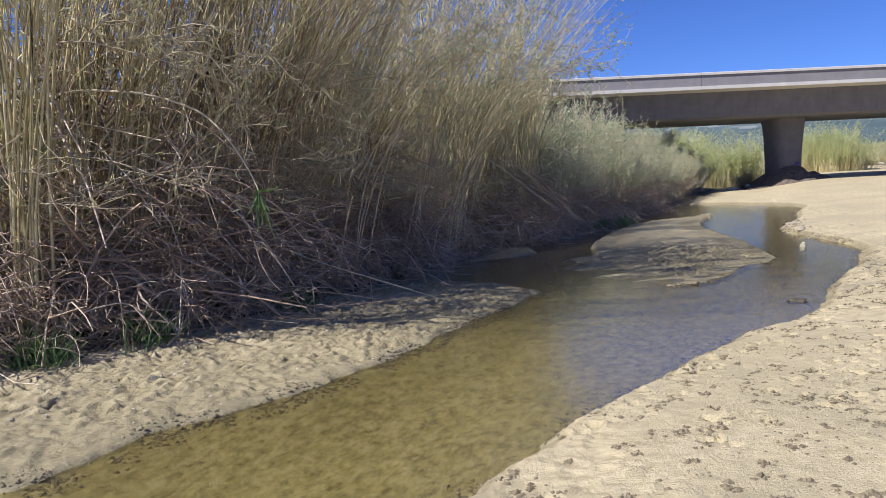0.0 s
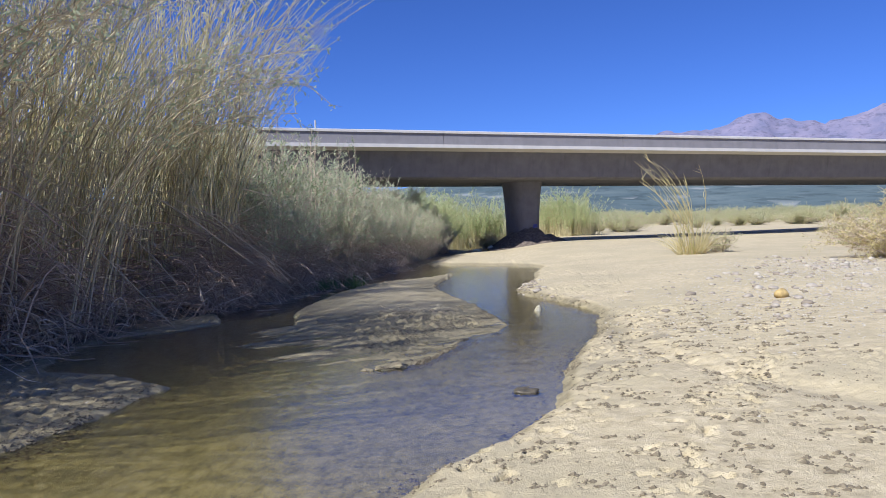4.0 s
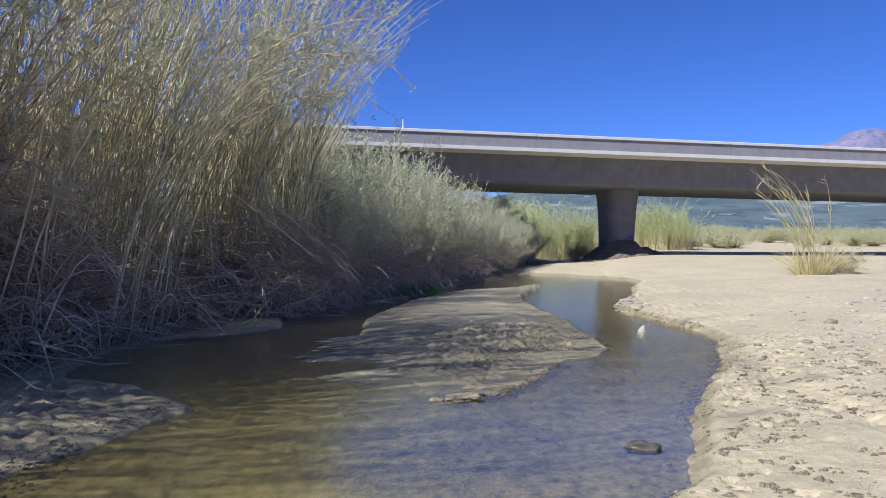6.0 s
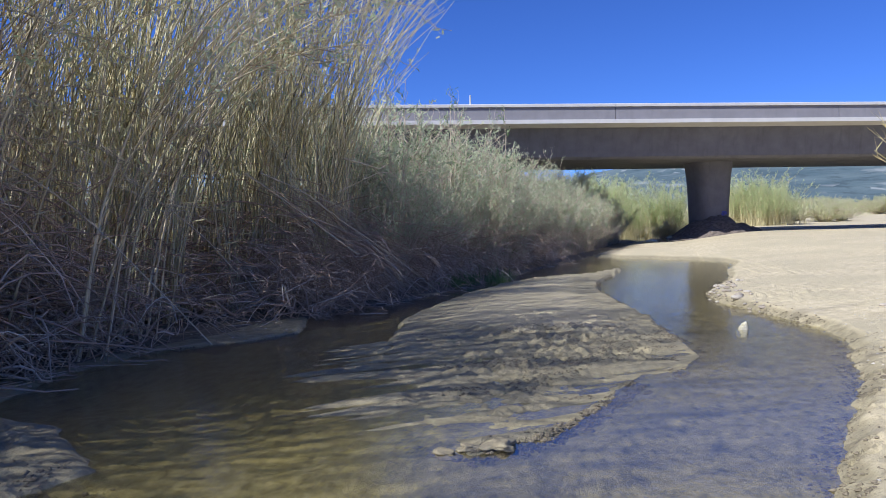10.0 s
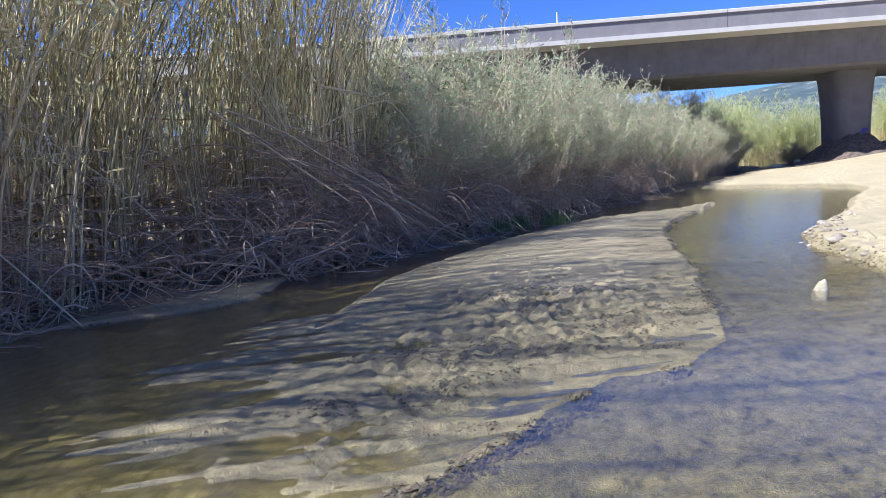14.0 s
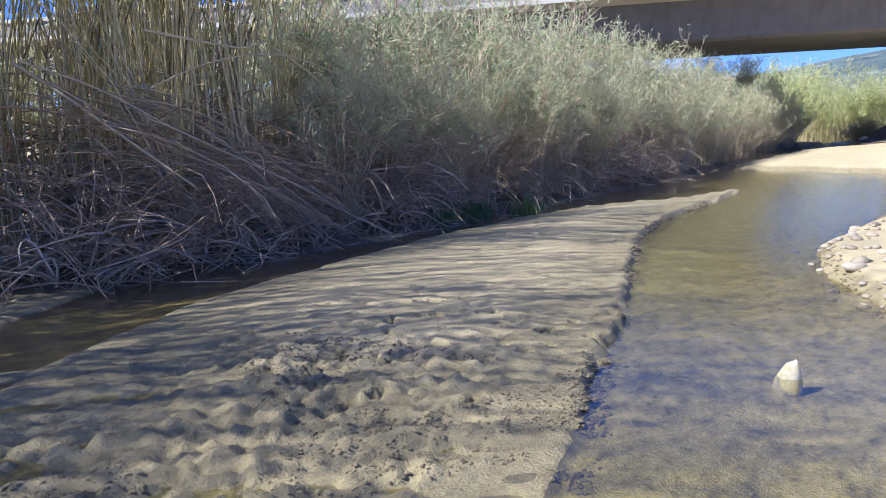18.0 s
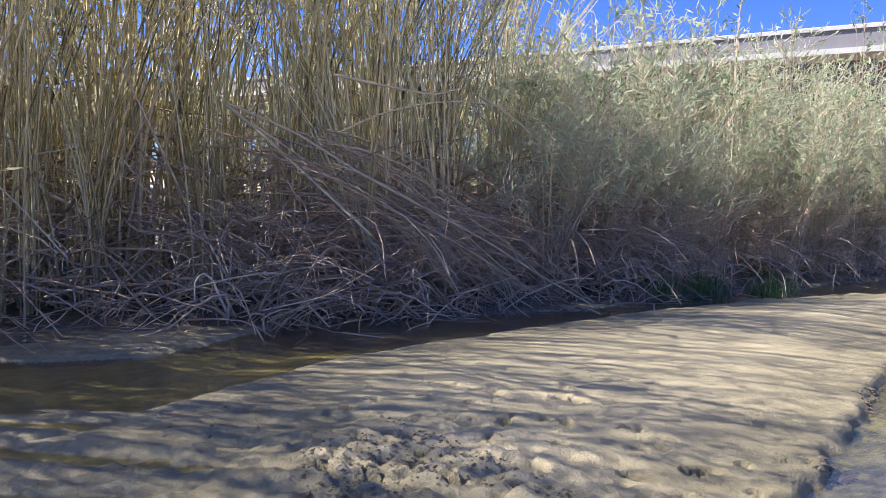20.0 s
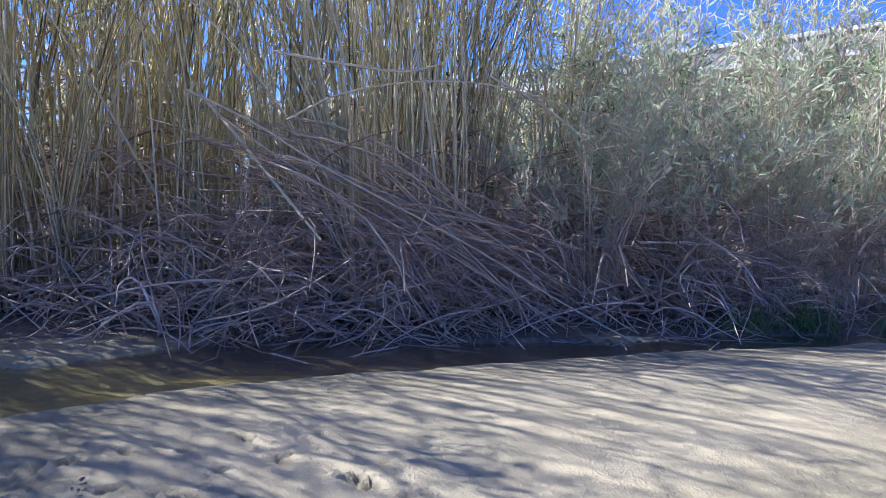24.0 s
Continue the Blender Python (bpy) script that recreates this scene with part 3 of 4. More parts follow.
def cane_clump(seed, count, lean, tall, leafy=5, mats=(None, None), spread=0.75, wild=0.15, twig=0, thick=(0.010, 0.019), bundles=6, tight=0.11):
    """A clump of tall canes that rise in close bundles with gaps between them; its water side is +x."""
    g = np.random.default_rng(seed)
    ang, rad = g.uniform(0, 2 * math.pi, bundles), spread * np.sqrt(g.uniform(0, 1, bundles))
    own = g.integers(0, bundles, count)
    mid = np.stack([rad * np.cos(ang), rad * np.sin(ang)], 1)
    base = np.concatenate([mid[own] + tight * g.normal(size=(count, 2)), np.full((count, 1), -0.1)], 1)
    h = g.uniform(*tall, bundles)[own] * g.uniform(0.72, 1.08, count)
    way = np.stack([g.normal(0.05 + lean, wild + 0.4 * lean, bundles), g.normal(0, wild + 0.04, bundles)], 1)
    push = way[own] + (0.04 + 0.35 * wild) * g.normal(size=(count, 2))
    push[:, 0] = np.minimum(push[:, 0], 0.5)
    top = base + np.concatenate([push * h[:, None], h[:, None]], 1)
    sag = np.concatenate([-0.22 * push * h[:, None], 0.08 * h[:, None] * np.linalg.norm(push, axis=1, keepdims=True)], 1)
    p = arcs(base, top, sag, 7, g, 0.026 + 0.25 * max(0, wild - 0.15))
    r = np.linspace(1, 0.28, 7)[None] * g.uniform(*thick, count)[:, None]
    v1, f1 = tubes(p, r)
    if twig:
        q = side_twigs(p, twig, g, (0.25, 1.1), 0.12, 0.45, 0.1)
        v1, f1 = join((v1, f1), tubes(q, np.array([1, 0.8, 0.6, 0.3])[None] * g.uniform(0.005, 0.011, len(q))[:, None]))
    # leaves from the upper joints, long and drooping
    n = count * leafy
    own = np.repeat(np.arange(count), leafy)
    at = g.uniform(0.35, 1.0, n) ** 0.8 * 5.99
    i = at.astype(int)
    start = p[own, i] + (p[own, i + 1] - p[own, i]) * (at - i)[:, None]
    a, ln = g.uniform(0, 2 * math.pi, n), g.uniform(0.22, 0.55, n)
    end = start + np.stack([np.cos(a) * ln * 0.6, np.sin(a) * ln * 0.6, g.uniform(-0.3, 0.75, n) * ln], 1)
    lp = arcs(start, end, np.stack([0 * a, 0 * a, 0.18 * ln], 1), 4, g, 0.008)
    v2, f2 = blades(lp, np.array([0.6, 1, 0.7, 0.1])[None] * g.uniform(0.016, 0.042, n)[:, None], g)
    return mesh_of("cane_mass", v1, f1, mats[0] or CANE, True), mesh_of("foliage", v2, f2, mats[1] or CANE_LEAF)


def side_twigs(paths, per, rng, length, lo=0.15, along=0.5, up=0.0):
    """Short side twigs on each of the paths (n, k, 3)."""
    n, k, _ = paths.shape
    own = np.repeat(np.arange(n), per)
    at = rng.uniform(lo, 1, n * per) * (k - 1.01)
    i = at.astype(int)
    step = paths[own, i + 1] - paths[own, i]
    s = paths[own, i] + step * (at - i)[:, None]
    d = rng.normal(size=(n * per, 3)) + along * 2 * step / (np.linalg.norm(step, axis=1, keepdims=True) + 1e-9)
    d[:, 2] += up
    ln = rng.uniform(*length, n * per)
    d *= (ln / np.linalg.norm(d, axis=1))[:, None]
    return arcs(s, s + d, 0.10 * rng.normal(size=(n * per, 3)) * ln[:, None], 4, rng, 0.012)


def dead_heap(seed, arms, per, leaves, reach=1.0, high=1.9):
    """A wild tangle of dead canes and their side twigs that spills over towards +x."""
    g = np.random.default_rng(seed)
    u = g.uniform(0, 1, arms)
    x = -2.0 + 2.1 * u
    s = np.stack([x, g.uniform(-1.3, 1.3, arms), g.uniform(0.0, 1.0, arms) ** 0.6 * np.maximum(0.2, high * (1 - u**1.6))], 1)
    arch = g.uniform(0, 1, arms) < 0.5
    az = np.where(arch, g.normal(0, 0.8, arms), g.choice((-1.4, 1.4, 3.0), arms) + g.normal(0, 0.5, arms))
    pitch = np.where(arch, g.normal(-0.25, 0.3, arms), g.normal(0.0, 0.28, arms))
    ln = g.uniform(0.6, 2.1, arms) * reach
    d = np.stack([np.cos(az) * np.cos(pitch), np.sin(az) * np.cos(pitch), np.sin(pitch)], 1) * ln[:, None]
    e = s + d
    e[:, 0] = np.minimum(e[:, 0], 0.30 + 0.3 * g.normal(size=arms))
    p = arcs(s, e, np.stack([0 * u, 0.12 * g.normal(size=arms), np.where(arch, g.uniform(0.05, 0.32, arms), g.uniform(-0.06, 0.12, arms))], 1) * ln[:, None], 7, g, 0.02)
    p[..., 2] = np.maximum(p[..., 2], -0.02)
    thick = 0.007 + 0.016 * g.uniform(0, 1, arms) ** 2
    q = side_twigs(p, per, g, (0.12, 0.65))
    q[..., 2] = np.maximum(q[..., 2], -0.02)
    t1 = tubes(p, np.linspace(1, 0.4, 7)[None] * thick[:, None])
    t2 = tubes(q, np.array([1, 0.85, 0.7, 0.35])[None] * g.uniform(0.005, 0.0105, len(q))[:, None])
    own = g.integers(0, len(q), leaves)
    a = q[own, 2]
    w = g.normal(size=(leaves, 3)) * np.array([1, 1, 0.7]) + np.array([0, 0, -0.3])
    w *= (g.uniform(0.08, 0.32, leaves) / np.linalg.norm(w, axis=1))[:, None]
    lp = arcs(a, a + w, np.stack([0 * a[:, 0], 0 * a[:, 0], g.uniform(-0.02, 0.05, leaves)], 1), 4, g, 0.01)
    lp[..., 2] = np.maximum(lp[..., 2], -0.02)
    v2, f2 = blades(lp, np.array([0.8, 1, 0.8, 0.15])[None] * g.uniform(0.006, 0.02, leaves)[:, None], g)
    return mesh_of("stalk_tangle", *join(t1, t2), DEAD, True), mesh_of("dry_foliage", v2, f2, DEAD_LEAF)


def shrub(seed, height, wide, branches, leaf, per_twig=13, twigs=10, leaf_len=(0.07, 0.14), upright=0.6, lobes=11, bare=0.0):
    """A feathery shrub: stems that fan from the root, side twigs and small leaves."""
    g = np.random.default_rng(seed)
    lobe = g.integers(0, lobes, branches)
    a = (np.arange(lobes) * 2.4 + g.uniform(-0.5, 0.5, lobes))[lobe] + g.normal(0, 0.2, branches)
    out = wide * np.clip(np.sqrt(g.uniform(0.02, 1, lobes))[lobe] + g.normal(0, 0.13, branches), 0.05, 1.1)
    h = height * np.sqrt(np.clip(1 - 0.75 * (out / wide) ** 2, 0.08, 1)) * g.uniform(0.8, 1.1, lobes)[lobe] * g.uniform(0.78, 1.05, branches)
    base = np.stack([0.3 * np.cos(a) * g.uniform(0, 1, branches), 0.3 * np.sin(a) * g.uniform(0, 1, branches), np.full(branches, -0.1)], 1)
    top = np.stack([out * np.cos(a), out * np.sin(a), h], 1)
    p = arcs(base, top, np.stack([-0.1 * out * np.cos(a), -0.1 * out * np.sin(a), 0.16 * h], 1), 7, g, 0.03)
    v1, f1 = tubes(p, np.linspace(1, 0.25, 7)[None] * g.uniform(0.007, 0.018, branches)[:, None])
    n = branches * twigs
    own = np.repeat(np.arange(branches), twigs)
    at = g.uniform(0.03, 1, n) ** 0.85 * 5.99
    i = at.astype(int)
    s = p[own, i] + (p[own, i + 1] - p[own, i]) * (at - i)[:, None]
    d = g.normal(size=(n, 3)) * np.array([1, 1, 0.6]) + np.array([0, 0, upright]) + 0.5 * (p[own, i + 1] - p[own, i])
    d *= (g.uniform(0.2, 0.65, n) / np.linalg.norm(d, axis=1))[:, None]
    q = arcs(s, s + d, 0.06 * g.normal(size=(n, 3)), 4, g, 0.01)
    v2, f2 = tubes(q, np.array([1, 0.8, 0.6, 0.3])[None] * g.uniform(0.004, 0.009, n)[:, None])
    m = n * per_twig
    own = np.repeat(np.arange(n), per_twig)
    own = own[(q[own, 0, 2] > bare * height) | (g.uniform(0, 1, m) < 0.25)]
    m = len(own)
    t = g.uniform(0.1, 1, m)[:, None]
    s = q[own, 0] + (q[own, 3] - q[own, 0]) * t + 0.02 * g.normal(size=(m, 3))
    e = g.normal(size=(m, 3)) + 1.2 * (q[own, 3] - q[own, 0]) / 0.4
    e *= (g.uniform(*leaf_len, m) / np.linalg.norm(e, axis=1))[:, None]
    lp = np.stack([s, s + 0.5 * e, s + e], 1)
    v3, f3 = blades(lp, np.array([0.35, 1, 0.15])[None] * g.uniform(0.016, 0.03, m)[:, None], g)
    return mesh_of("branchwork", *join((v1, f1), (v2, f2)), TWIG, True), mesh_of("foliage", v3, f3, leaf)


def thing_of(name, pieces, label, category, group=""):
    ob = tagged(new(name), label, category, group)
    for me in pieces:
        tagged(child(me.name.split(".")[0], me, ob), kind="stuff")
    return ob


def along_foot(step, y0, y1):
    """Places along the thicket's foot: the point and the way towards the water."""
    pts, left = [], 0.0
    for (ax, ay), (bx, by) in zip(BUSH_FOOT, BUSH_FOOT[1:]):
        length = math.hypot(bx - ax, by - ay)
        d = left
        while d < length:
            t = d / length
            x, y = ax + (bx - ax) * t, ay + (by - ay) * t
            if y0 <= y <= y1:
                pts.append((x, y, math.atan2(-(bx - ax), by - ay)))
            d += step
        left = d - length
    return pts


def scatter(kinds, spots, used):
    """Copies of the kinds at (x, y, turn, size)."""
    for n, (x, y, turn, size) in enumerate(spots):
        ob = kinds[n % len(kinds)]
        m = Matrix.Translation((x, y, ground_at(x, y))) @ Matrix.Rotation(turn, 4, "Z") @ Matrix.Diagonal((size, size, size, 1))
        if ob not in used:
            used.add(ob)
            ob.matrix_world = m
        else:
            c = copy_thing(ob, Matrix.Identity(4))
            c.matrix_world = m


R = random.Random(11)
used = set()
wild = [thing_of("cane_clump", cane_clump(110 + i, 41, lean, (7.6, 11.5), 2, (BROWN_CANE if i % 2 else CANE, None), 0.9, 0.22, 6, (0.014, 0.027), 5, 0.11), "unruly clump of dry brown reed canes with side twigs", "reeds", "cane thicket") for i, lean in enumerate((0.05, 0.22, 0.14, 0.30))]
tall = [thing_of("cane_clump", cane_clump(100 + i, 48, lean, (5.6, 9.6), 3, thick=(0.012, 0.025), tight=0.1), "clump of tall dry tan reed canes with thin leaves", "reeds", "cane thicket") for i, lean in enumerate((0.05, 0.12, 0.20, 0.08))]
leaning = [thing_of("cane_clump", cane_clump(120 + i, 30, 0.36, (5.6, 9.0), 9, wild=0.2, thick=(0.011, 0.021), bundles=8, tight=0.15), "clump of reed canes leaning out over the stream", "reeds", "cane thicket") for i in range(2)]
for n, ob in enumerate(tall):
    g = np.random.default_rng(300 + n)
    for _ in range(6):
        base = np.array([[g.uniform(-0.1, 0.5), g.uniform(-0.7, 0.7), -0.1]])
        h = g.uniform(3.0, 6.5)
        top = base + np.array([[g.normal(0.12, 0.2) * h, g.normal(0, 0.14) * h, h]])
        path = arcs(base, top, np.array([[-0.05 * h, 0, 0.03 * h]]), 12, g, 0.012)
        child("cane", mesh_of("cane", *tubes(path, np.linspace(0.021, 0.007, 12)[None], 6), PALE if g.uniform() < 0.4 else CANE, True), ob)
heaps = [thing_of("dead_cane_heap", dead_heap(140 + i, 140, 1, 40), "tangled heap of fallen brown dead canes at the water's edge", "dead reeds", "fallen canes") for i in range(4)]
big_heaps = [thing_of("dead_cane_heap", dead_heap(150 + i, 150, 2, 60, 1.4, 2.9), "tall brown tangle of dead canes hanging over the bank", "dead reeds", "fallen canes") for i in range(3)]
shrubs = [thing_of("riverside_shrub", shrub(160 + i, 3.7, 1.75, 58, SHRUB_LEAF, 6, 12, (0.09, 0.17), 1.2, 9, 0.36), "dense grey-green feathery riverside shrub", "shrub", "riverside shrubs") for i in range(4)]

spots = []
for x, y, out in along_foot(0.95, -3.5, 16.5):
    for back in (1.9, 3.4, 5.2):
        if back > 4 and not 4.5 < y < 13:
            continue
        if y > 14 and back < 2.5 or y < 3.5 and back < 2.5 and R.random() < 0.15:
            continue
        b = back + R.uniform(-0.3, 0.3)
        spots.append((x - b * math.cos(out) + R.uniform(-0.3, 0.3), y - b * math.sin(out) + R.uniform(-0.4, 0.4), out + R.uniform(-0.6, 0.6), R.uniform(0.88, 1.08) * (0.72 if back > 4 else 0.8 if 4.8 < y < 8 else 1)))
R.shuffle(spots)
scatter(tall, [s for s in spots if s[1] > 7.5], used)
scatter(wild, [s for s in spots if s[1] <= 7.5 and s[0] >= -8.2], used)
spots = []
for x, y, out in along_foot(2.2, -1.8, 2.6) + along_foot(1.0, 2.7, 6.6) + along_foot(3.0, 6.5, 13.5):
    spots.append((x - 1.6 * math.cos(out), y - 1.6 * math.sin(out), out + R.uniform(-0.3, 0.25), R.uniform(0.9, 1.1)))
scatter(leaning, spots, used)
spots = []
for x, y, out in along_foot(0.85, -4.0, 18):
    for row in (0, 1):
        b = 0.05 + row * 0.9 + 0.5 * float(ease(y, 11.5, 13.5))
        if (row == 0 or y > 9) and R.random() < 0.75:
            spots.append((x - b * math.cos(out), y - b * math.sin(out) + R.uniform(-0.2, 0.2), out + R.uniform(-0.45, 0.45), R.uniform(0.7, 1.12) * (1 + 0.2 * row)))
big = []
for x, y, out in along_foot(1.6, -3.9, 9.5):
    big.append((x - 0.1 * math.cos(out), y - 0.1 * math.sin(out), out + R.uniform(-0.5, 0.5), R.uniform(0.6, 1.2)))
for x, y, out in along_foot(1.5, -3.4, 9.5):
    big.append((x - 2.2 * math.cos(out), y - 2.2 * math.sin(out), out + R.uniform(-0.6, 0.6), R.uniform(1.15, 1.55)))
for x, y, out in along_foot(2.3, -3.4, 6.5):
    big.append((x - 1.1 * math.cos(out), y - 1.1 * math.sin(out), out + R.uniform(-0.6, 0.6), R.uniform(1.25, 1.6)))
scatter(big_heaps, big, used)
for x, y, out in along_foot(1.9, 16.5, 29):
    spots.append((x - 0.3 * math.cos(out), y - 0.3 * math.sin(out), out + R.uniform(-0.6, 0.6), R.uniform(0.6, 0.95)))
R.shuffle(spots)
scatter(heaps, spots, used)
spots = []
for x, y, out in along_foot(1.35, 15.2, 49):
    for back in (1.15, 3.1):
        b = back + R.uniform(-0.3, 0.4)
        k = (0.92 if back < 2 else 1.26 if y < 18 else 1.4) * (1.02 if y < 25 else 1.0 if y < 29 else 0.86)
        spots.append((x - b * math.cos(out), y - b * math.sin(out), R.uniform(0, 6.28), k * R.uniform(0.86, 1.12)))
for x, y, out in along_foot(1.3, 5.0, 30):
    spots.append((x - 5.0 * math.cos(out), y - 5.0 * math.sin(out) + R.uniform(-0.3, 0.3), R.uniform(0, 6.28), R.uniform(0.75, 0.95)))
R.shuffle(spots)
scatter(shrubs, spots, used)

# leafy sprigs that stand above the shrubs, and green tufts at their foot
sprigs = [thing_of("leafy_sprig", shrub(200 + i, 5.4, 0.55, 7, GREEN, 9, 7, (0.07, 0.13), 0.8), "tall thin sprig with dark leaves above the shrubs", "shrub", "leafy sprigs") for i in range(2)]
scatter(sprigs, [(-2.6, 15.2, 0.3, 0.92), (-2.2, 16.6, 1.4, 0.95), (-1.6, 17.8, 2.0, 0.98), (-1.2, 19.2, 3.0, 1.0), (-0.6, 20.6, 4.0, 1.0), (-3.4, 13.8, 5.0, 0.95), (0.4, 23.5, 1.0, 0.98), (-5.8, -1.2, 2.0, 0.9), (-5.0, 3.2, 0.6, 0.95)], used)


def green_tuft(seed):
    g = np.random.default_rng(seed)
    n = 160
    a, ln, tilt = g.uniform(0, 6.28, n), g.uniform(0.15, 0.5, n), g.uniform(0.1, 1.2, n)
    base = np.stack([0.16 * g.normal(size=n), 0.16 * g.normal(size=n), np.full(n, -0.02)], 1)
    top = base + np.stack([np.cos(a) * ln * np.sin(tilt), np.sin(a) * ln * np.sin(tilt), ln * np.cos(tilt)], 1)
    p = arcs(base, top, np.stack([0 * a, 0 * a, 0.1 * ln], 1), 4, g, 0.01)
    return (mesh_of("blade_mass", *blades(p, np.array([1, 1, 0.7, 0.1])[None] * g.uniform(0.008, 0.018, n)[:, None], g), GREEN),)


tufts = [thing_of("grass_tuft", green_tuft(220 + i), "small green grass tuft at the water's edge", "grass", "bank grass tufts") for i in range(2)]
scatter(tufts, [(0.1, 18.3, 0, 1.1), (-0.1, 17.6, 1, 0.9), (0.8, 19.4, 2, 1.1), (-4.5, -0.9, 1, 1.4), (-3.6, 1.6, 2, 1.2), (-5.0, -2.2, 0, 1.3)], used)

# far reeds and scrub
far_reeds = [thing_of("green_reed_clump", cane_clump(180 + i, 110, 0.03, (2.6, 4.8), 18, (CANE, REED_LEAF), 1.5, 0.17, bundles=40, tight=0.25), "stand of green reeds beyond the bridge", "reeds", "far reeds") for i in range(2)]
spots = [(R.uniform(0, 10.6), R.uniform(57, 70), R.uniform(0, 6), R.uniform(0.6, 1.25)) for _ in range(16)]
for _ in range(14):
    o = R.uniform(-2.0, 2.6)
    spots.append((17.0 + 1.1 * o, R.uniform(65, 71), R.uniform(0, 6), R.uniform(0.7, 1.2) * (1 - 0.08 * abs(o))))
scatter(far_reeds, spots, used)
scrub = [thing_of("scrub_bush", shrub(190 + i, 1.15, 2.3, 80, SCRUB, 8, 8, (0.12, 0.26), 0.9), "low dusty green scrub bush on the plain", "shrub", "plain scrub") for i in range(2)]
spots = []
for _ in range(260):
    d, a = R.uniform(60, 175), radians(R.uniform(-4, 60))
    if d * math.cos(a) < 69 + 0.28 * (d * math.sin(a) - 9):
        continue
    spots.append((d * math.sin(a) + 1, d * math.cos(a), R.uniform(0, 6), R.uniform(0.5, 1.1) * (0.8 + d / 150)))
scatter(scrub, spots, used)

# ---- single plants on the right bank ----
def grass_tuft(seed):
    g = np.random.default_rng(seed)
    n = 300
    a, r = g.uniform(0, 6.28, n), 0.55 * np.sqrt(g.uniform(0, 1, n))
    base = np.stack([r * np.cos(a), r * np.sin(a), np.full(n, -0.05)], 1)
    ln = g.uniform(0.5, 1.7, n)
    tilt = g.uniform(0.1, 1.15, n)
    top = base + np.stack([np.cos(a) * ln * np.sin(tilt), np.sin(a) * ln * np.sin(tilt), ln * np.cos(tilt)], 1)
    p = arcs(base, top, np.stack([0 * a, 0 * a, 0.12 * ln], 1), 5, g, 0.015)
    low = mesh_of("blade_mass", *blades(p, np.array([1, 1, 0.9, 0.6, 0.15])[None] * g.uniform(0.012, 0.024, n)[:, None], g), STRAW)
    m = 19
    base = np.stack([g.normal(0, 0.2, m), g.normal(0, 0.2, m), np.full(m, 0.0)], 1)
    ln = g.uniform(2.4, 4.6, m)
    lean = g.uniform(-0.08, 0.62, m)
    top = base + np.stack([-ln * np.sin(lean), 0.25 * ln * g.normal(0, 0.4, m), ln * np.cos(lean)], 1)
    q = arcs(base, top, np.stack([0.09 * ln, 0 * ln, 0.05 * ln], 1), 7, g, 0.02)
    v1, f1 = tubes(q, np.linspace(1, 0.35, 7)[None] * g.uniform(0.014, 0.024, m)[:, None])
    k = m * 5
    own = np.repeat(np.arange(m), 5)
    t = g.uniform(2.5, 5.99, k)
    i = t.astype(int)
    s = q[own, i] + (q[own, i + 1] - q[own, i]) * (t - i)[:, None]
    e = np.stack([g.normal(-0.25, 0.2, k), g.normal(0, 0.2, k), g.uniform(0.1, 0.6, k)], 1)
    v2, f2 = blades(arcs(s, s + e, 0.03 * g.normal(size=(k, 3)), 4, g, 0.01), np.array([0.8, 1, 0.6, 0.15])[None] * g.uniform(0.014, 0.035, k)[:, None], g)
    return low, mesh_of("stalk_mass", *join((v1, f1), (v2, f2)), STRAW)


tuft = thing_of("cane_grass", grass_tuft(210), "clump of yellow cane grass with tall leaning stalks on sand", "grass")
tuft.matrix_world = Matrix.Translation((14.3, 25.8, ground_at(14.3, 25.8)))
low_shrub = shrub(214, 0.75, 0.9, 40, SCRUB, 6, 8, (0.05, 0.09))
scatter([thing_of("low_bush", low_shrub, "low grey bush beside the cane grass", "shrub")], [(15.6, 26.2, 0, 1.0)], used)
dry = thing_of("dry_bush", shrub(216, 2.0, 2.3, 150, STRAW, 7, 9, (0.08, 0.2), 0.1), "dry straw-coloured bush on the sand bank", "shrub")
scatter([dry], [(18.2, 18.4, 0.4, 1.0)], used)
brush = thing_of("dry_brush", shrub(218, 1.1, 0.9, 60, STRAW, 6, 8, (0.1, 0.22), 0.4), "heap of dry yellow brush beside the pier", "shrub")
scatter([brush], [(7.75, 46.6, 0.0, 1.0)], used)
dark = thing_of("low_bush", shrub(217, 1.0, 1.4, 60, SCRUB, 7, 9, (0.08, 0.16)), "low yellow-green bush behind the dry one", "shrub")
scatter([dark], [(23.5, 29.5, 0.0, 1.2)], used)


# ---- single fallen canes ----
def curve_through(pts, k=24):
    pts = np.array(pts, float)
    ext = np.concatenate([[2 * pts[0] - pts[1]], pts, [2 * pts[-1] - pts[-2]]])
    out = []
    for s in np.linspace(0, len(pts) - 1.0001, k):
        i, t = int(s), s - int(s)
        a, b, c, d = ext[i : i + 4]
        out.append(0.5 * (2 * b + (c - a) * t + (2 * a - 5 * b + 4 * c - d) * t * t + (3 * b - a - 3 * c + d) * t**3))
    return np.array(out)


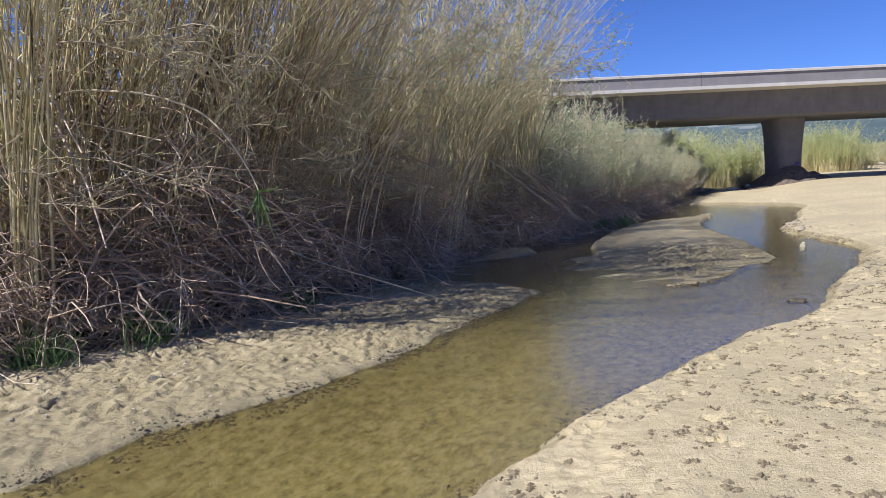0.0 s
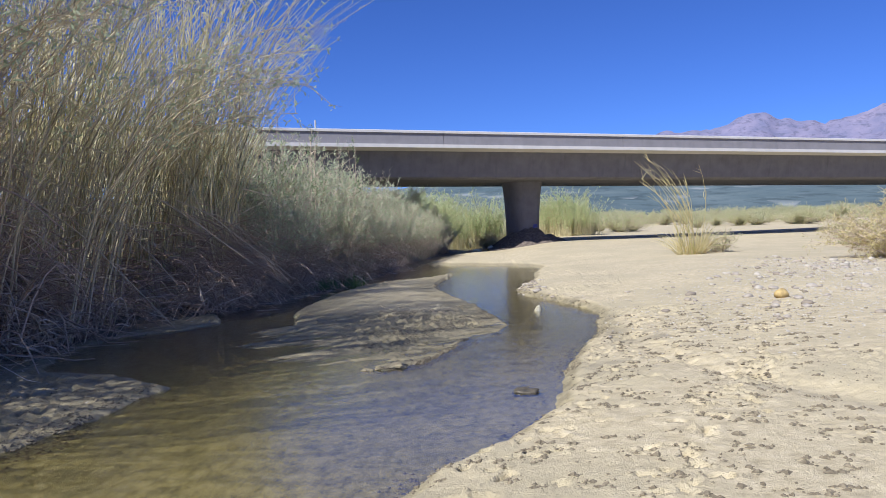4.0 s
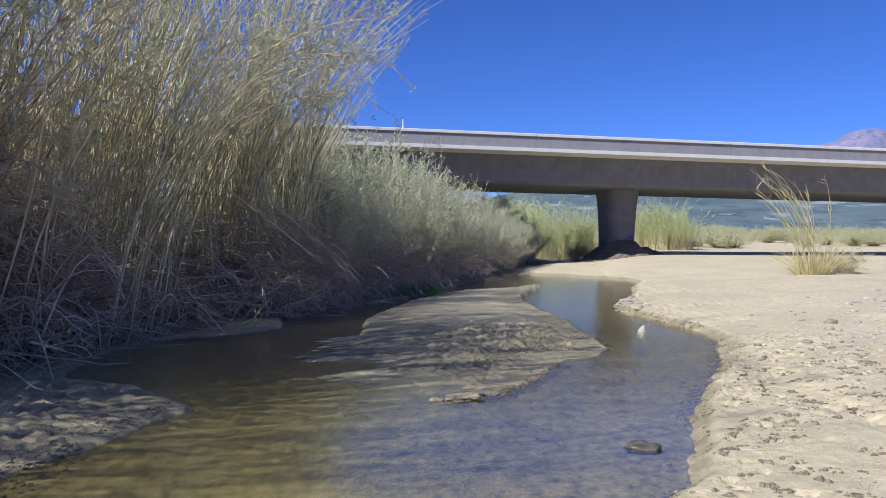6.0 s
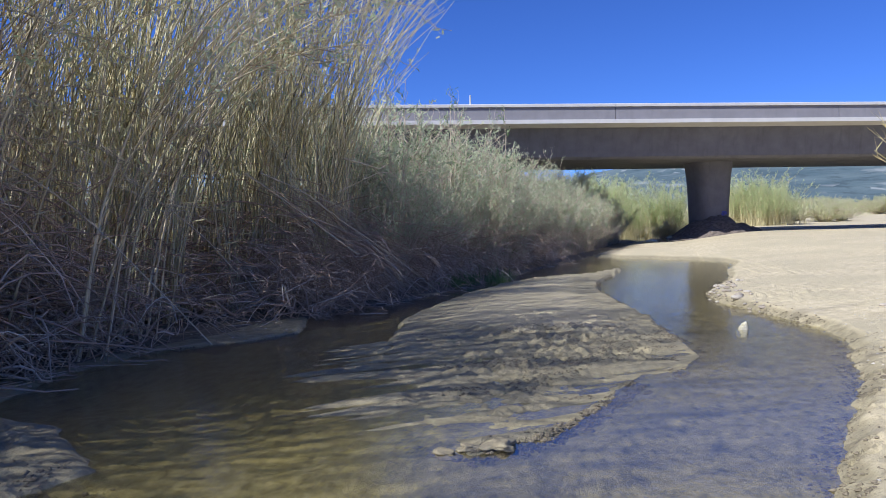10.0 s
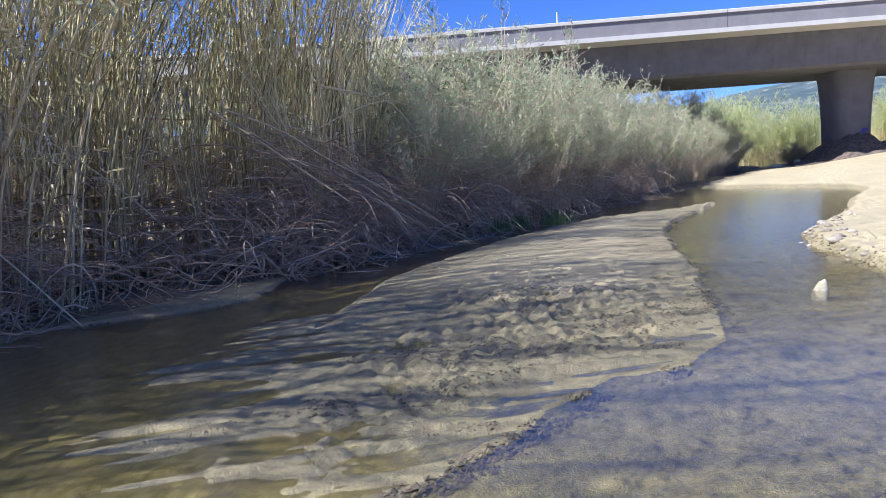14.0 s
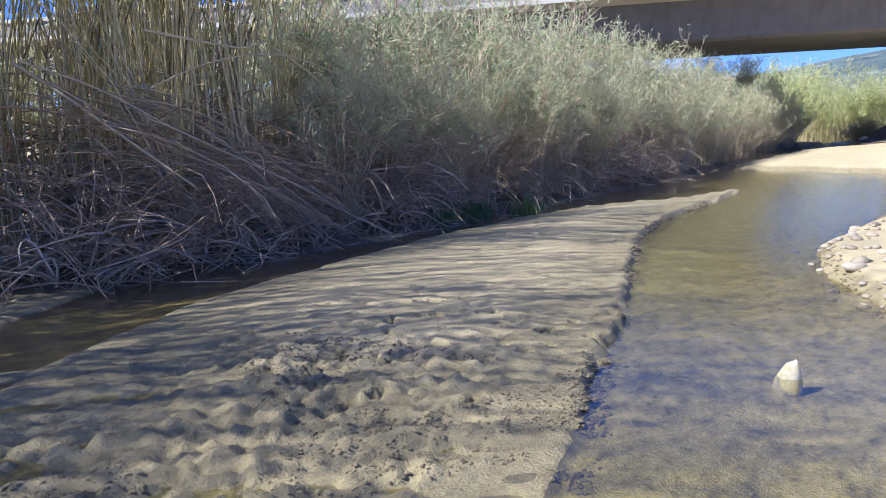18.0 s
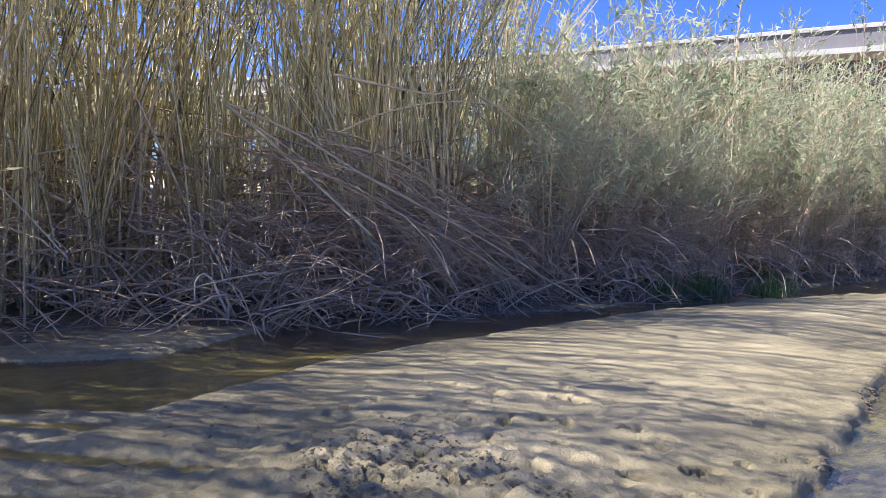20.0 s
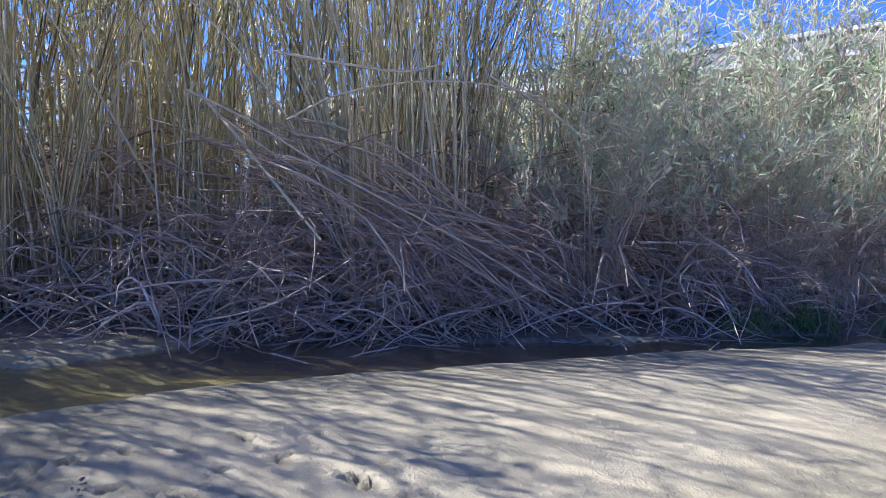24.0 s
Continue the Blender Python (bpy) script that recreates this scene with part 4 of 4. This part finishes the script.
def fallen_cane(pts, r, label, mat=PALE, tuft=0, toward=None, near=1.0):
    pts = np.array(pts, float)
    if toward:
        pts = np.array(toward) + near * (pts - np.array(toward))
    p = curve_through(pts)[None]
    v, f = tubes(p, np.linspace(1, 0.55, p.shape[1])[None] * r, 6)
    ob = tagged(new("fallen_cane"), label, "cane", "fallen canes")
    child("stalk", mesh_of("stalk", v, f, mat, True), ob)
    if tuft:
        g = np.random.default_rng(5)
        way = p[0, -1] - p[0, -3]
        way /= np.linalg.norm(way)
        s = np.repeat(p[0, -1][None], tuft, 0) - way * g.uniform(0, 0.15, tuft)[:, None]
        e = (way + 0.45 * g.normal(size=(tuft, 3))) * g.uniform(0.2, 0.5, tuft)[:, None]
        q = arcs(s, s + e, np.array([0, 0, -0.03])[None] * np.ones((tuft, 1)), 4, g, 0.01)
        child("leaf_tuft", mesh_of("leaf_tuft", *blades(q, np.array([0.7, 1, 0.7, 0.1])[None] * g.uniform(0.02, 0.045, tuft)[:, None], g), GREEN), ob, "fresh green leaf tuft")
    return ob


fallen_cane([(-8.6, 1.1, 3.62), (-7.3, 1.1, 3.84), (-6.5, 1.15, 3.8), (-5.75, 1.15, 3.68), (-4.93, 1.2, 3.38), (-4.45, 1.2, 2.95), (-4.08, 1.2, 2.4), (-3.89, 1.2, 1.97)], 0.02, "pale cane bent over in an arc with a green leaf tuft", tuft=26, toward=(2.2, -9.1, 2.2), near=0.84)
fallen_cane([(-5.2, 1.5, 1.48), (-4.2, 1.6, 1.25), (-3.2, 1.7, 0.87), (-2.2, 2.05, 0.48), (-1.28, 2.6, 0.07)], 0.016, "long pale cane drooping from the thicket to the sand")
fallen_cane([(-3.7, 12.15, 2.7), (-3.16, 12.4, 2.28), (-2.4, 12.77, 1.62), (-1.7, 13.1, 1.02)], 0.024, "broken bleached cane leaning out of the thicket", toward=(5.94, 8.75, 1.55), near=0.9)
fallen_cane([(-2.6, 11.7, 2.65), (-2.0, 12.3, 2.29), (-1.6, 13.05, 1.79), (-0.95, 14.4, 1.03), (-0.55, 15.2, 0.5), (-0.21, 16.03, 0.03)], 0.016, "long fallen cane sloping down to the water", toward=(5.94, 8.75, 0.0), near=0.97)
fallen_cane([(-2.3, 11.9, 2.35), (-1.7, 12.9, 1.6), (-1.0, 14.0, 0.95), (-0.4, 15.2, 0.15)], 0.011, "thin fallen cane beside a longer one", DEAD)
fallen_cane([(-1.8, 12.6, 2.97), (-1.5, 13.2, 2.87), (-1.45, 13.9, 2.84), (-1.4, 14.33, 2.95)], 0.017, "curved pale cane across the thicket's front", toward=(5.94, 8.75, 1.55), near=0.9)
fallen_cane([(-2.0, 12.8, 2.3), (-1.6, 13.3, 2.58), (-1.5, 14.3, 2.78), (-1.5, 15.5, 2.75), (-1.4, 17.3, 2.33)], 0.012, "thin arching cane over the dead stalks", toward=(5.94, 8.75, 1.55), near=0.9)
fallen_cane([(-2.0, 15.3, 2.98), (-1.95, 16.1, 2.65), (-1.9, 16.95, 2.1), (-1.85, 17.5, 1.6), (-1.9, 17.9, 1.05)], 0.016, "bleached cane curling down towards the bank", toward=(5.94, 8.75, 1.55), near=0.9)
fallen_cane([(-3.0, 6.2, 2.6), (-2.3, 6.8, 1.9), (-1.7, 7.2, 1.1), (-1.1, 7.6, 0.25)], 0.013, "dry cane hanging towards the stream")
fallen_cane([(-3.8, 7.6, 3.1), (-3.0, 8.4, 2.5), (-2.2, 9.2, 1.6), (-1.8, 9.7, 0.9)], 0.014, "pale cane drooping out of the thicket")


def bent_cane(seed, way):
    """A few canes rooted in the thicket that bend over along its front, with side twigs and dry leaves."""
    g = np.random.default_rng(seed)
    paths = []
    for _ in range(3):
        h, far, side = g.uniform(2.2, 4.6), g.uniform(1.6, 3.2) * way, g.uniform(-0.2, 0.9)
        y0 = g.uniform(-0.4, 0.4)
        pts = [(-1.7, y0, -0.1), (-1.4, y0 + 0.12 * far, 0.6 * h), (-0.7, y0 + 0.35 * far, 0.95 * h), (0.1 + 0.4 * side, y0 + 0.7 * far, h * g.uniform(0.9, 1.05)), (0.2 + side, y0 + far, h * g.uniform(0.6, 1.0))]
        paths.append(curve_through(np.array(pts) + 0.12 * g.normal(size=(5, 3)) * np.array([1, 1, 0.6]), 16))
    p = np.array(paths)
    q = side_twigs(p, 26, g, (0.2, 0.9), 0.35, 0.6, 0.15)
    stalks = join(tubes(p, np.linspace(1, 0.35, 16)[None] * g.uniform(0.014, 0.024, 3)[:, None]), tubes(q, np.array([1, 0.85, 0.65, 0.3])[None] * g.uniform(0.005, 0.01, len(q))[:, None]))
    own = g.integers(0, len(q), 70)
    a = q[own, g.integers(1, 4, 70)]
    w = g.normal(size=(70, 3)) * 0.12 + np.array([0, 0.06 * way, -0.03])
    lp = arcs(a, a + w, np.zeros((70, 3)), 4, g, 0.01)
    return mesh_of("stalk_mass", *stalks, PALE, True), mesh_of("dry_foliage", *blades(lp, np.array([0.7, 1, 0.8, 0.15])[None] * g.uniform(0.012, 0.03, 70)[:, None], g), CANE_LEAF)


bent = [thing_of("bent_cane", bent_cane(240 + i, way), "pale dead canes bent over across the thicket's front", "cane", "bent canes") for i, way in enumerate((1, 1, -1, 1))]
spots = []
for x, y, out in along_foot(0.62, -3.4, 8.5):
    spots.append((x + R.uniform(-0.5, 0.1), y, out + R.uniform(-0.35, 0.35), R.uniform(0.75, 1.15)))
R.shuffle(spots)
scatter(bent, spots, used)

def leaning_canes(seed, reach):
    """Long canes that lean far out over the stream, thin side twigs and small leaves towards their tips."""
    g = np.random.default_rng(seed)
    paths = []
    for _ in range(6):
        h, out, side, y0 = g.uniform(3.6, 5.6), reach * g.uniform(0.65, 1.05), g.uniform(-0.4, 1.5), g.uniform(-0.7, 0.7)
        pts = [(0, y0, -0.1), (0.14 * out, y0 + 0.1 * side, 0.42 * h), (0.42 * out, y0 + 0.35 * side, 0.8 * h), (0.75 * out, y0 + 0.7 * side, 0.97 * h), (out, y0 + side, h)]
        paths.append(curve_through(np.array(pts) + 0.08 * g.normal(size=(5, 3)), 18))
    p = np.array(paths)
    q = side_twigs(p, 24, g, (0.25, 0.9), 0.45, 0.7, 0.35)
    n = 620
    own = g.integers(0, len(q), n)
    at = q[own, g.integers(1, 4, n)] + 0.02 * g.normal(size=(n, 3))
    w = g.normal(size=(n, 3))
    w *= (g.uniform(0.05, 0.12, n) / np.linalg.norm(w, axis=1))[:, None]
    lp = np.stack([at, at + 0.5 * w, at + w], 1)
    return (mesh_of("stalk_mass", *tubes(p, np.linspace(1, 0.3, 18)[None] * g.uniform(0.012, 0.02, 6)[:, None], 5), BROWN_CANE, True),
            mesh_of("twig_mass", *tubes(q, np.array([1, 0.8, 0.6, 0.3])[None] * g.uniform(0.004, 0.008, len(q))[:, None]), BROWN_CANE, True),
            mesh_of("foliage", *blades(lp, np.array([0.4, 1, 0.2])[None] * g.uniform(0.02, 0.04, n)[:, None], g), SHRUB_LEAF))


for i, (x, y, reach) in enumerate(((-3.2, 6.2, 3.6), (-2.9, 7.6, 4.2), (-3.0, 9.0, 3.6), (-3.6, 3.6, 3.2))):
    ob = thing_of("leaning_canes", leaning_canes(250 + i, reach), "thin twiggy canes with small leaves leaning out over the stream", "cane", "leaning canes")
    ob.matrix_world = Matrix.Translation((x, y, ground_at(x, y)))

g = np.random.default_rng(77)
n = 70
s = np.stack([g.normal(-2.3, 0.35, n), g.normal(12.6, 0.55, n), g.uniform(0.9, 2.5, n)], 1)
e = np.stack([g.normal(-0.75, 0.4, n), g.normal(14.9, 0.8, n), np.maximum(0.03, g.normal(0.35, 0.3, n))], 1)
p = arcs(s, e, np.stack([g.normal(0.1, 0.1, n), g.normal(0, 0.15, n), g.uniform(0.0, 0.35, n)], 1), 9, g, 0.04)
bundle = tagged(new("fallen_cane_bundle"), "sheaf of thin dead canes slumped towards the water", "dead reeds", "fallen canes")
tagged(child("stalk_mass", mesh_of("stalk_mass", *tubes(p, np.linspace(1, 0.4, 9)[None] * g.uniform(0.003, 0.009, n)[:, None]), DEAD, True), bundle), kind="stuff")
for i, q in enumerate(p[:14]):
    child("cane", mesh_of("cane", *tubes(q[None] + 0.02, np.linspace(0.012, 0.005, 9)[None], 5), PALE, True), bundle)

# ---- stones ----
def stone_mesh(name, seed, size, mat, lumps=0.25, detail=2):
    bm = bmesh.new()
    bmesh.ops.create_icosphere(bm, subdivisions=detail, radius=1)
    off = Vector((seed * 3.7, seed * 1.3, seed))
    for v in bm.verts:
        k = 1 + lumps * noise.noise(v.co * 1.3 + off) + 0.4 * lumps * noise.noise(v.co * 3.5 + off)
        v.co = Vector((v.co.x * size[0], v.co.y * size[1], v.co.z * size[2])) * k
    me = bpy.data.meshes.new(name)
    bm.to_mesh(me)
    bm.free()
    me.materials.append(mat)
    for p in me.polygons:
        p.use_smooth = detail > 1
    return me


def stone(name, me, x, y, sink, label, category="stone", group="", turn=0.0, size=1.0):
    ob = tagged(new(name, me), label, category, group)
    ob.matrix_world = Matrix.Translation((x, y, max(ground_at(x, y), -0.12) + sink)) @ Matrix.Rotation(turn, 4, "Z") @ Matrix.Diagonal((size, size, size, 1))
    return ob


cone = stone_mesh("white_stone", 1, (0.085, 0.065, 0.15), WHITE_STONE, 0.25, 3)
for vert in cone.vertices:
    t = max(0.0, vert.co.z + 0.03)
    vert.co.x, vert.co.y = vert.co.x * (1 - 2.6 * t) + 0.15 * t, vert.co.y * (1 - 2.6 * t)
stone("white_stone", cone, 5.5, 11.1, 0.09, "upright white stone standing in the shallow water")
stone("ochre_rock", stone_mesh("ochre_rock", 2, (0.16, 0.12, 0.10), OCHRE, 0.4), 9.96, 9.26, 0.07, "yellow ochre rock lying among pale gravel", "rock")
stone("wet_rock", stone_mesh("wet_rock", 3, (0.15, 0.08, 0.06), DARK_STONE, 0.7, 3), 4.15, 3.32, 0.02, "dark wet rock breaking the water's surface", "rock")
stone("flat_stone", stone_mesh("flat_stone", 4, (0.12, 0.08, 0.05), STONE, 0.3), 6.0, 14.3, 0.03, "flat pale stone at the stream's edge")
stone("pale_boulder", stone_mesh("pale_boulder", 5, (0.24, 0.2, 0.2), WHITE_STONE, 0.3), 7.65, 45.0, 0.12, "pale boulder beside the bridge pier", "boulder")
stone("pale_boulder", stone_mesh("pale_boulder", 6, (0.4, 0.25, 0.12), WHITE_STONE, 0.3), 6.6, 44.2, 0.05, "low pale boulder near the bridge pier", "boulder")
for n, (x, y) in enumerate(((2.48, 4.85), (2.66, 4.95), (2.3, 4.78))):
    stone("sand_clod", stone_mesh("sand_clod", 20 + n, (0.13, 0.1, 0.035), CLOD, 0.7, 4), x, y, 0.004, "lumpy clod of wet sand on the bar", "clod", "sand clods", n * 1.3, R.uniform(0.6, 1.15))
kinds = [stone_mesh("cobble", 40 + n, (0.075, 0.055, 0.035), STONE, 0.35) for n in range(7)]
for n in range(252):
    if n < 190:
        s = R.uniform(0, 1)
        x, y = 8.9 + 7.5 * s + R.gauss(0, 1.1), 8.0 + 10.5 * s + R.gauss(0, 1.5)
    elif n < 240:
        s = R.uniform(0, 1)
        x, y = 5.9 + R.gauss(0.3, 0.22) + 0.2 * s, 13 + 5.0 * s
        x = 5.85 + max(0, (y - 16)) * 0.3 + R.gauss(0.15, 0.2)
    else:
        x, y = R.uniform(5, 9.5), R.uniform(3, 8)
    stone("cobble", kinds[n % 7], x, y, 0.012, "rounded grey-beige river cobble half sunk in sand", "stone", "river cobbles", R.uniform(0, 6), R.choice((0.5, 0.7, 0.9, 1.2, 1.6)) * R.uniform(0.8, 1.2) * (0.5 if n >= 240 else 0.75 if n >= 190 else 1))
# gravel too small to count
g = np.random.default_rng(31)
n = 9000
s = g.uniform(0, 1, n)
px, py = 8.2 + 8.0 * s + g.normal(0, 1.5, n), 6.2 + 12 * s + g.normal(0, 2.0, n)
more = 500
px = np.concatenate([px, g.uniform(-5.2, -0.5, more)])
py = np.concatenate([py, g.uniform(-4, 12.5, more)])
pz = np.array([ground_at(x, y) for x, y in zip(px, py)])
keep = pz > 0.03
px, py, pz = px[keep], py[keep], pz[keep]
octa = np.array([(1, 0, 0), (0, 1, 0), (-1, 0, 0), (0, -1, 0), (0.2, 0.1, 0.5), (0, 0, -0.5)])
of = np.array([(0, 1, 4), (1, 2, 4), (2, 3, 4), (3, 0, 4), (1, 0, 5), (2, 1, 5), (3, 2, 5), (0, 3, 5)])
size = (0.008 + 0.022 * g.uniform(0, 1, (len(px), 1, 1)) ** 1.8) * g.uniform(0.6, 1.3, (len(px), 6, 1))
pv = octa[None] * size + np.stack([px, py, pz + 0.004], 1)[:, None]
pf = (np.arange(len(px))[:, None, None] * 6 + of[None]).reshape(-1, 3)
PEBBLE = stem_material("pebble", [(0.40, 0.36, 0.29), (0.56, 0.51, 0.42), (0.48, 0.435, 0.355), (0.62, 0.57, 0.48)], 0.8)
tagged(new("gravel", mesh_of("gravel", pv.reshape(-1, 3), pf, PEBBLE)), "scattered pale gravel and small pebbles on sand", "gravel", kind="stuff")

# crumbs of trodden sand
DAMP = plain_stone("damp_crumb", (0.26, 0.215, 0.14), (0.11, 0.088, 0.055), 0.9, 25)
n = 24000
cx = np.concatenate([g.uniform(1.6, 4.5, n // 2), g.uniform(-4.6, 0, n // 4), g.uniform(0.9, 7.5, n - n // 2 - n // 4)])
cy = np.concatenate([g.uniform(5.6, 10.6, n // 2), g.uniform(-4.5, 4.4, n // 4), g.uniform(-4, 10, n - n // 2 - n // 4)])
patch = rough(cx, cy, 0.9, 55, 3)
cz = np.array([ground_at(x, y) for x, y in zip(cx, cy)])
keep = (cz > 0.02) & (patch > 0.02)
cx, cy, cz = cx[keep], cy[keep], cz[keep]
size = (0.004 + 0.015 * g.uniform(0, 1, (len(cx), 1, 1)) ** 2) * g.uniform(0.5, 1.5, (len(cx), 6, 1))
cv = octa[None] * size + np.stack([cx, cy, cz + 0.003], 1)[:, None]
cf = (np.arange(len(cx))[:, None, None] * 6 + of[None]).reshape(-1, 3)
tagged(new("sand_crumbs", mesh_of("sand_crumbs", cv.reshape(-1, 3), cf, DAMP)), "small crumbs of damp trodden sand", "sand", kind="stuff")

# scuffed clusters of damp sand thrown up beside prints on the right bank
g = np.random.default_rng(57)
n = 640
s = g.uniform(0, 1, n)
hub = np.stack([-1.4 + 7.6 * s + g.uniform(0.5, 4.2, n), -6.5 + 15 * s + g.normal(0, 0.9, n)], 1)
each = np.repeat(np.arange(n), 9)
spot = hub[each] + g.normal(0, 1, (n * 9, 2)) * g.uniform(0.015, 0.06, n)[each][:, None]
sz = np.array([ground_at(x, y) for x, y in spot])
keep = sz > 0.07
spot, sz = spot[keep], sz[keep]
size = (0.007 + 0.028 * g.uniform(0, 1, (len(spot), 1, 1)) ** 2) * g.uniform(0.5, 1.5, (len(spot), 6, 1))
sv = octa[None] * size + np.stack([spot[:, 0], spot[:, 1], sz + 0.003], 1)[:, None]
sf = (np.arange(len(spot))[:, None, None] * 6 + of[None]).reshape(-1, 3)
tagged(new("scuffed_sand", mesh_of("scuffed_sand", sv.reshape(-1, 3), sf, DAMP)), "dark damp scuffs of sand beside prints on the bank", "sand", kind="stuff")

# crumbling edges of the bar and the banks
def crumbs_along(pts, count, spread, size, rng):
    pts = np.array(pts)
    seg = pts[1:] - pts[:-1]
    ln = np.linalg.norm(seg, axis=1)
    own = rng.choice(len(seg), count, p=ln / ln.sum())
    p = pts[own] + seg[own] * rng.uniform(0, 1, count)[:, None] + rng.normal(0, spread, (count, 2))
    z = np.array([ground_at(x, y) for x, y in p])
    ok = (z > -0.05) & (rough(p[:, 0], p[:, 1], 0.5, 57, 2) > -0.08)
    p, z = p[ok], z[ok]
    k = (0.006 + size * rng.uniform(0, 1, (len(p), 1, 1)) ** 2) * rng.uniform(0.6, 1.4, (len(p), 6, 1))
    return (octa[None] * k + np.stack([p[:, 0], p[:, 1], z + 0.004], 1)[:, None]).reshape(-1, 3), (np.arange(len(p))[:, None, None] * 6 + of[None]).reshape(-1, 3)


g = np.random.default_rng(93)
pieces = [crumbs_along(ISLAND[:13], 5200, 0.055, 0.03, g), crumbs_along(RIGHT_EDGE[3:19], 3200, 0.09, 0.022, g), crumbs_along(LEFT_EDGE[2:10], 3000, 0.14, 0.025, g)]
tagged(new("edge_crumbs", mesh_of("edge_crumbs", *join(*pieces), DAMP)), "dark damp crumbs of sand along the crumbling water's edge", "sand", kind="stuff")
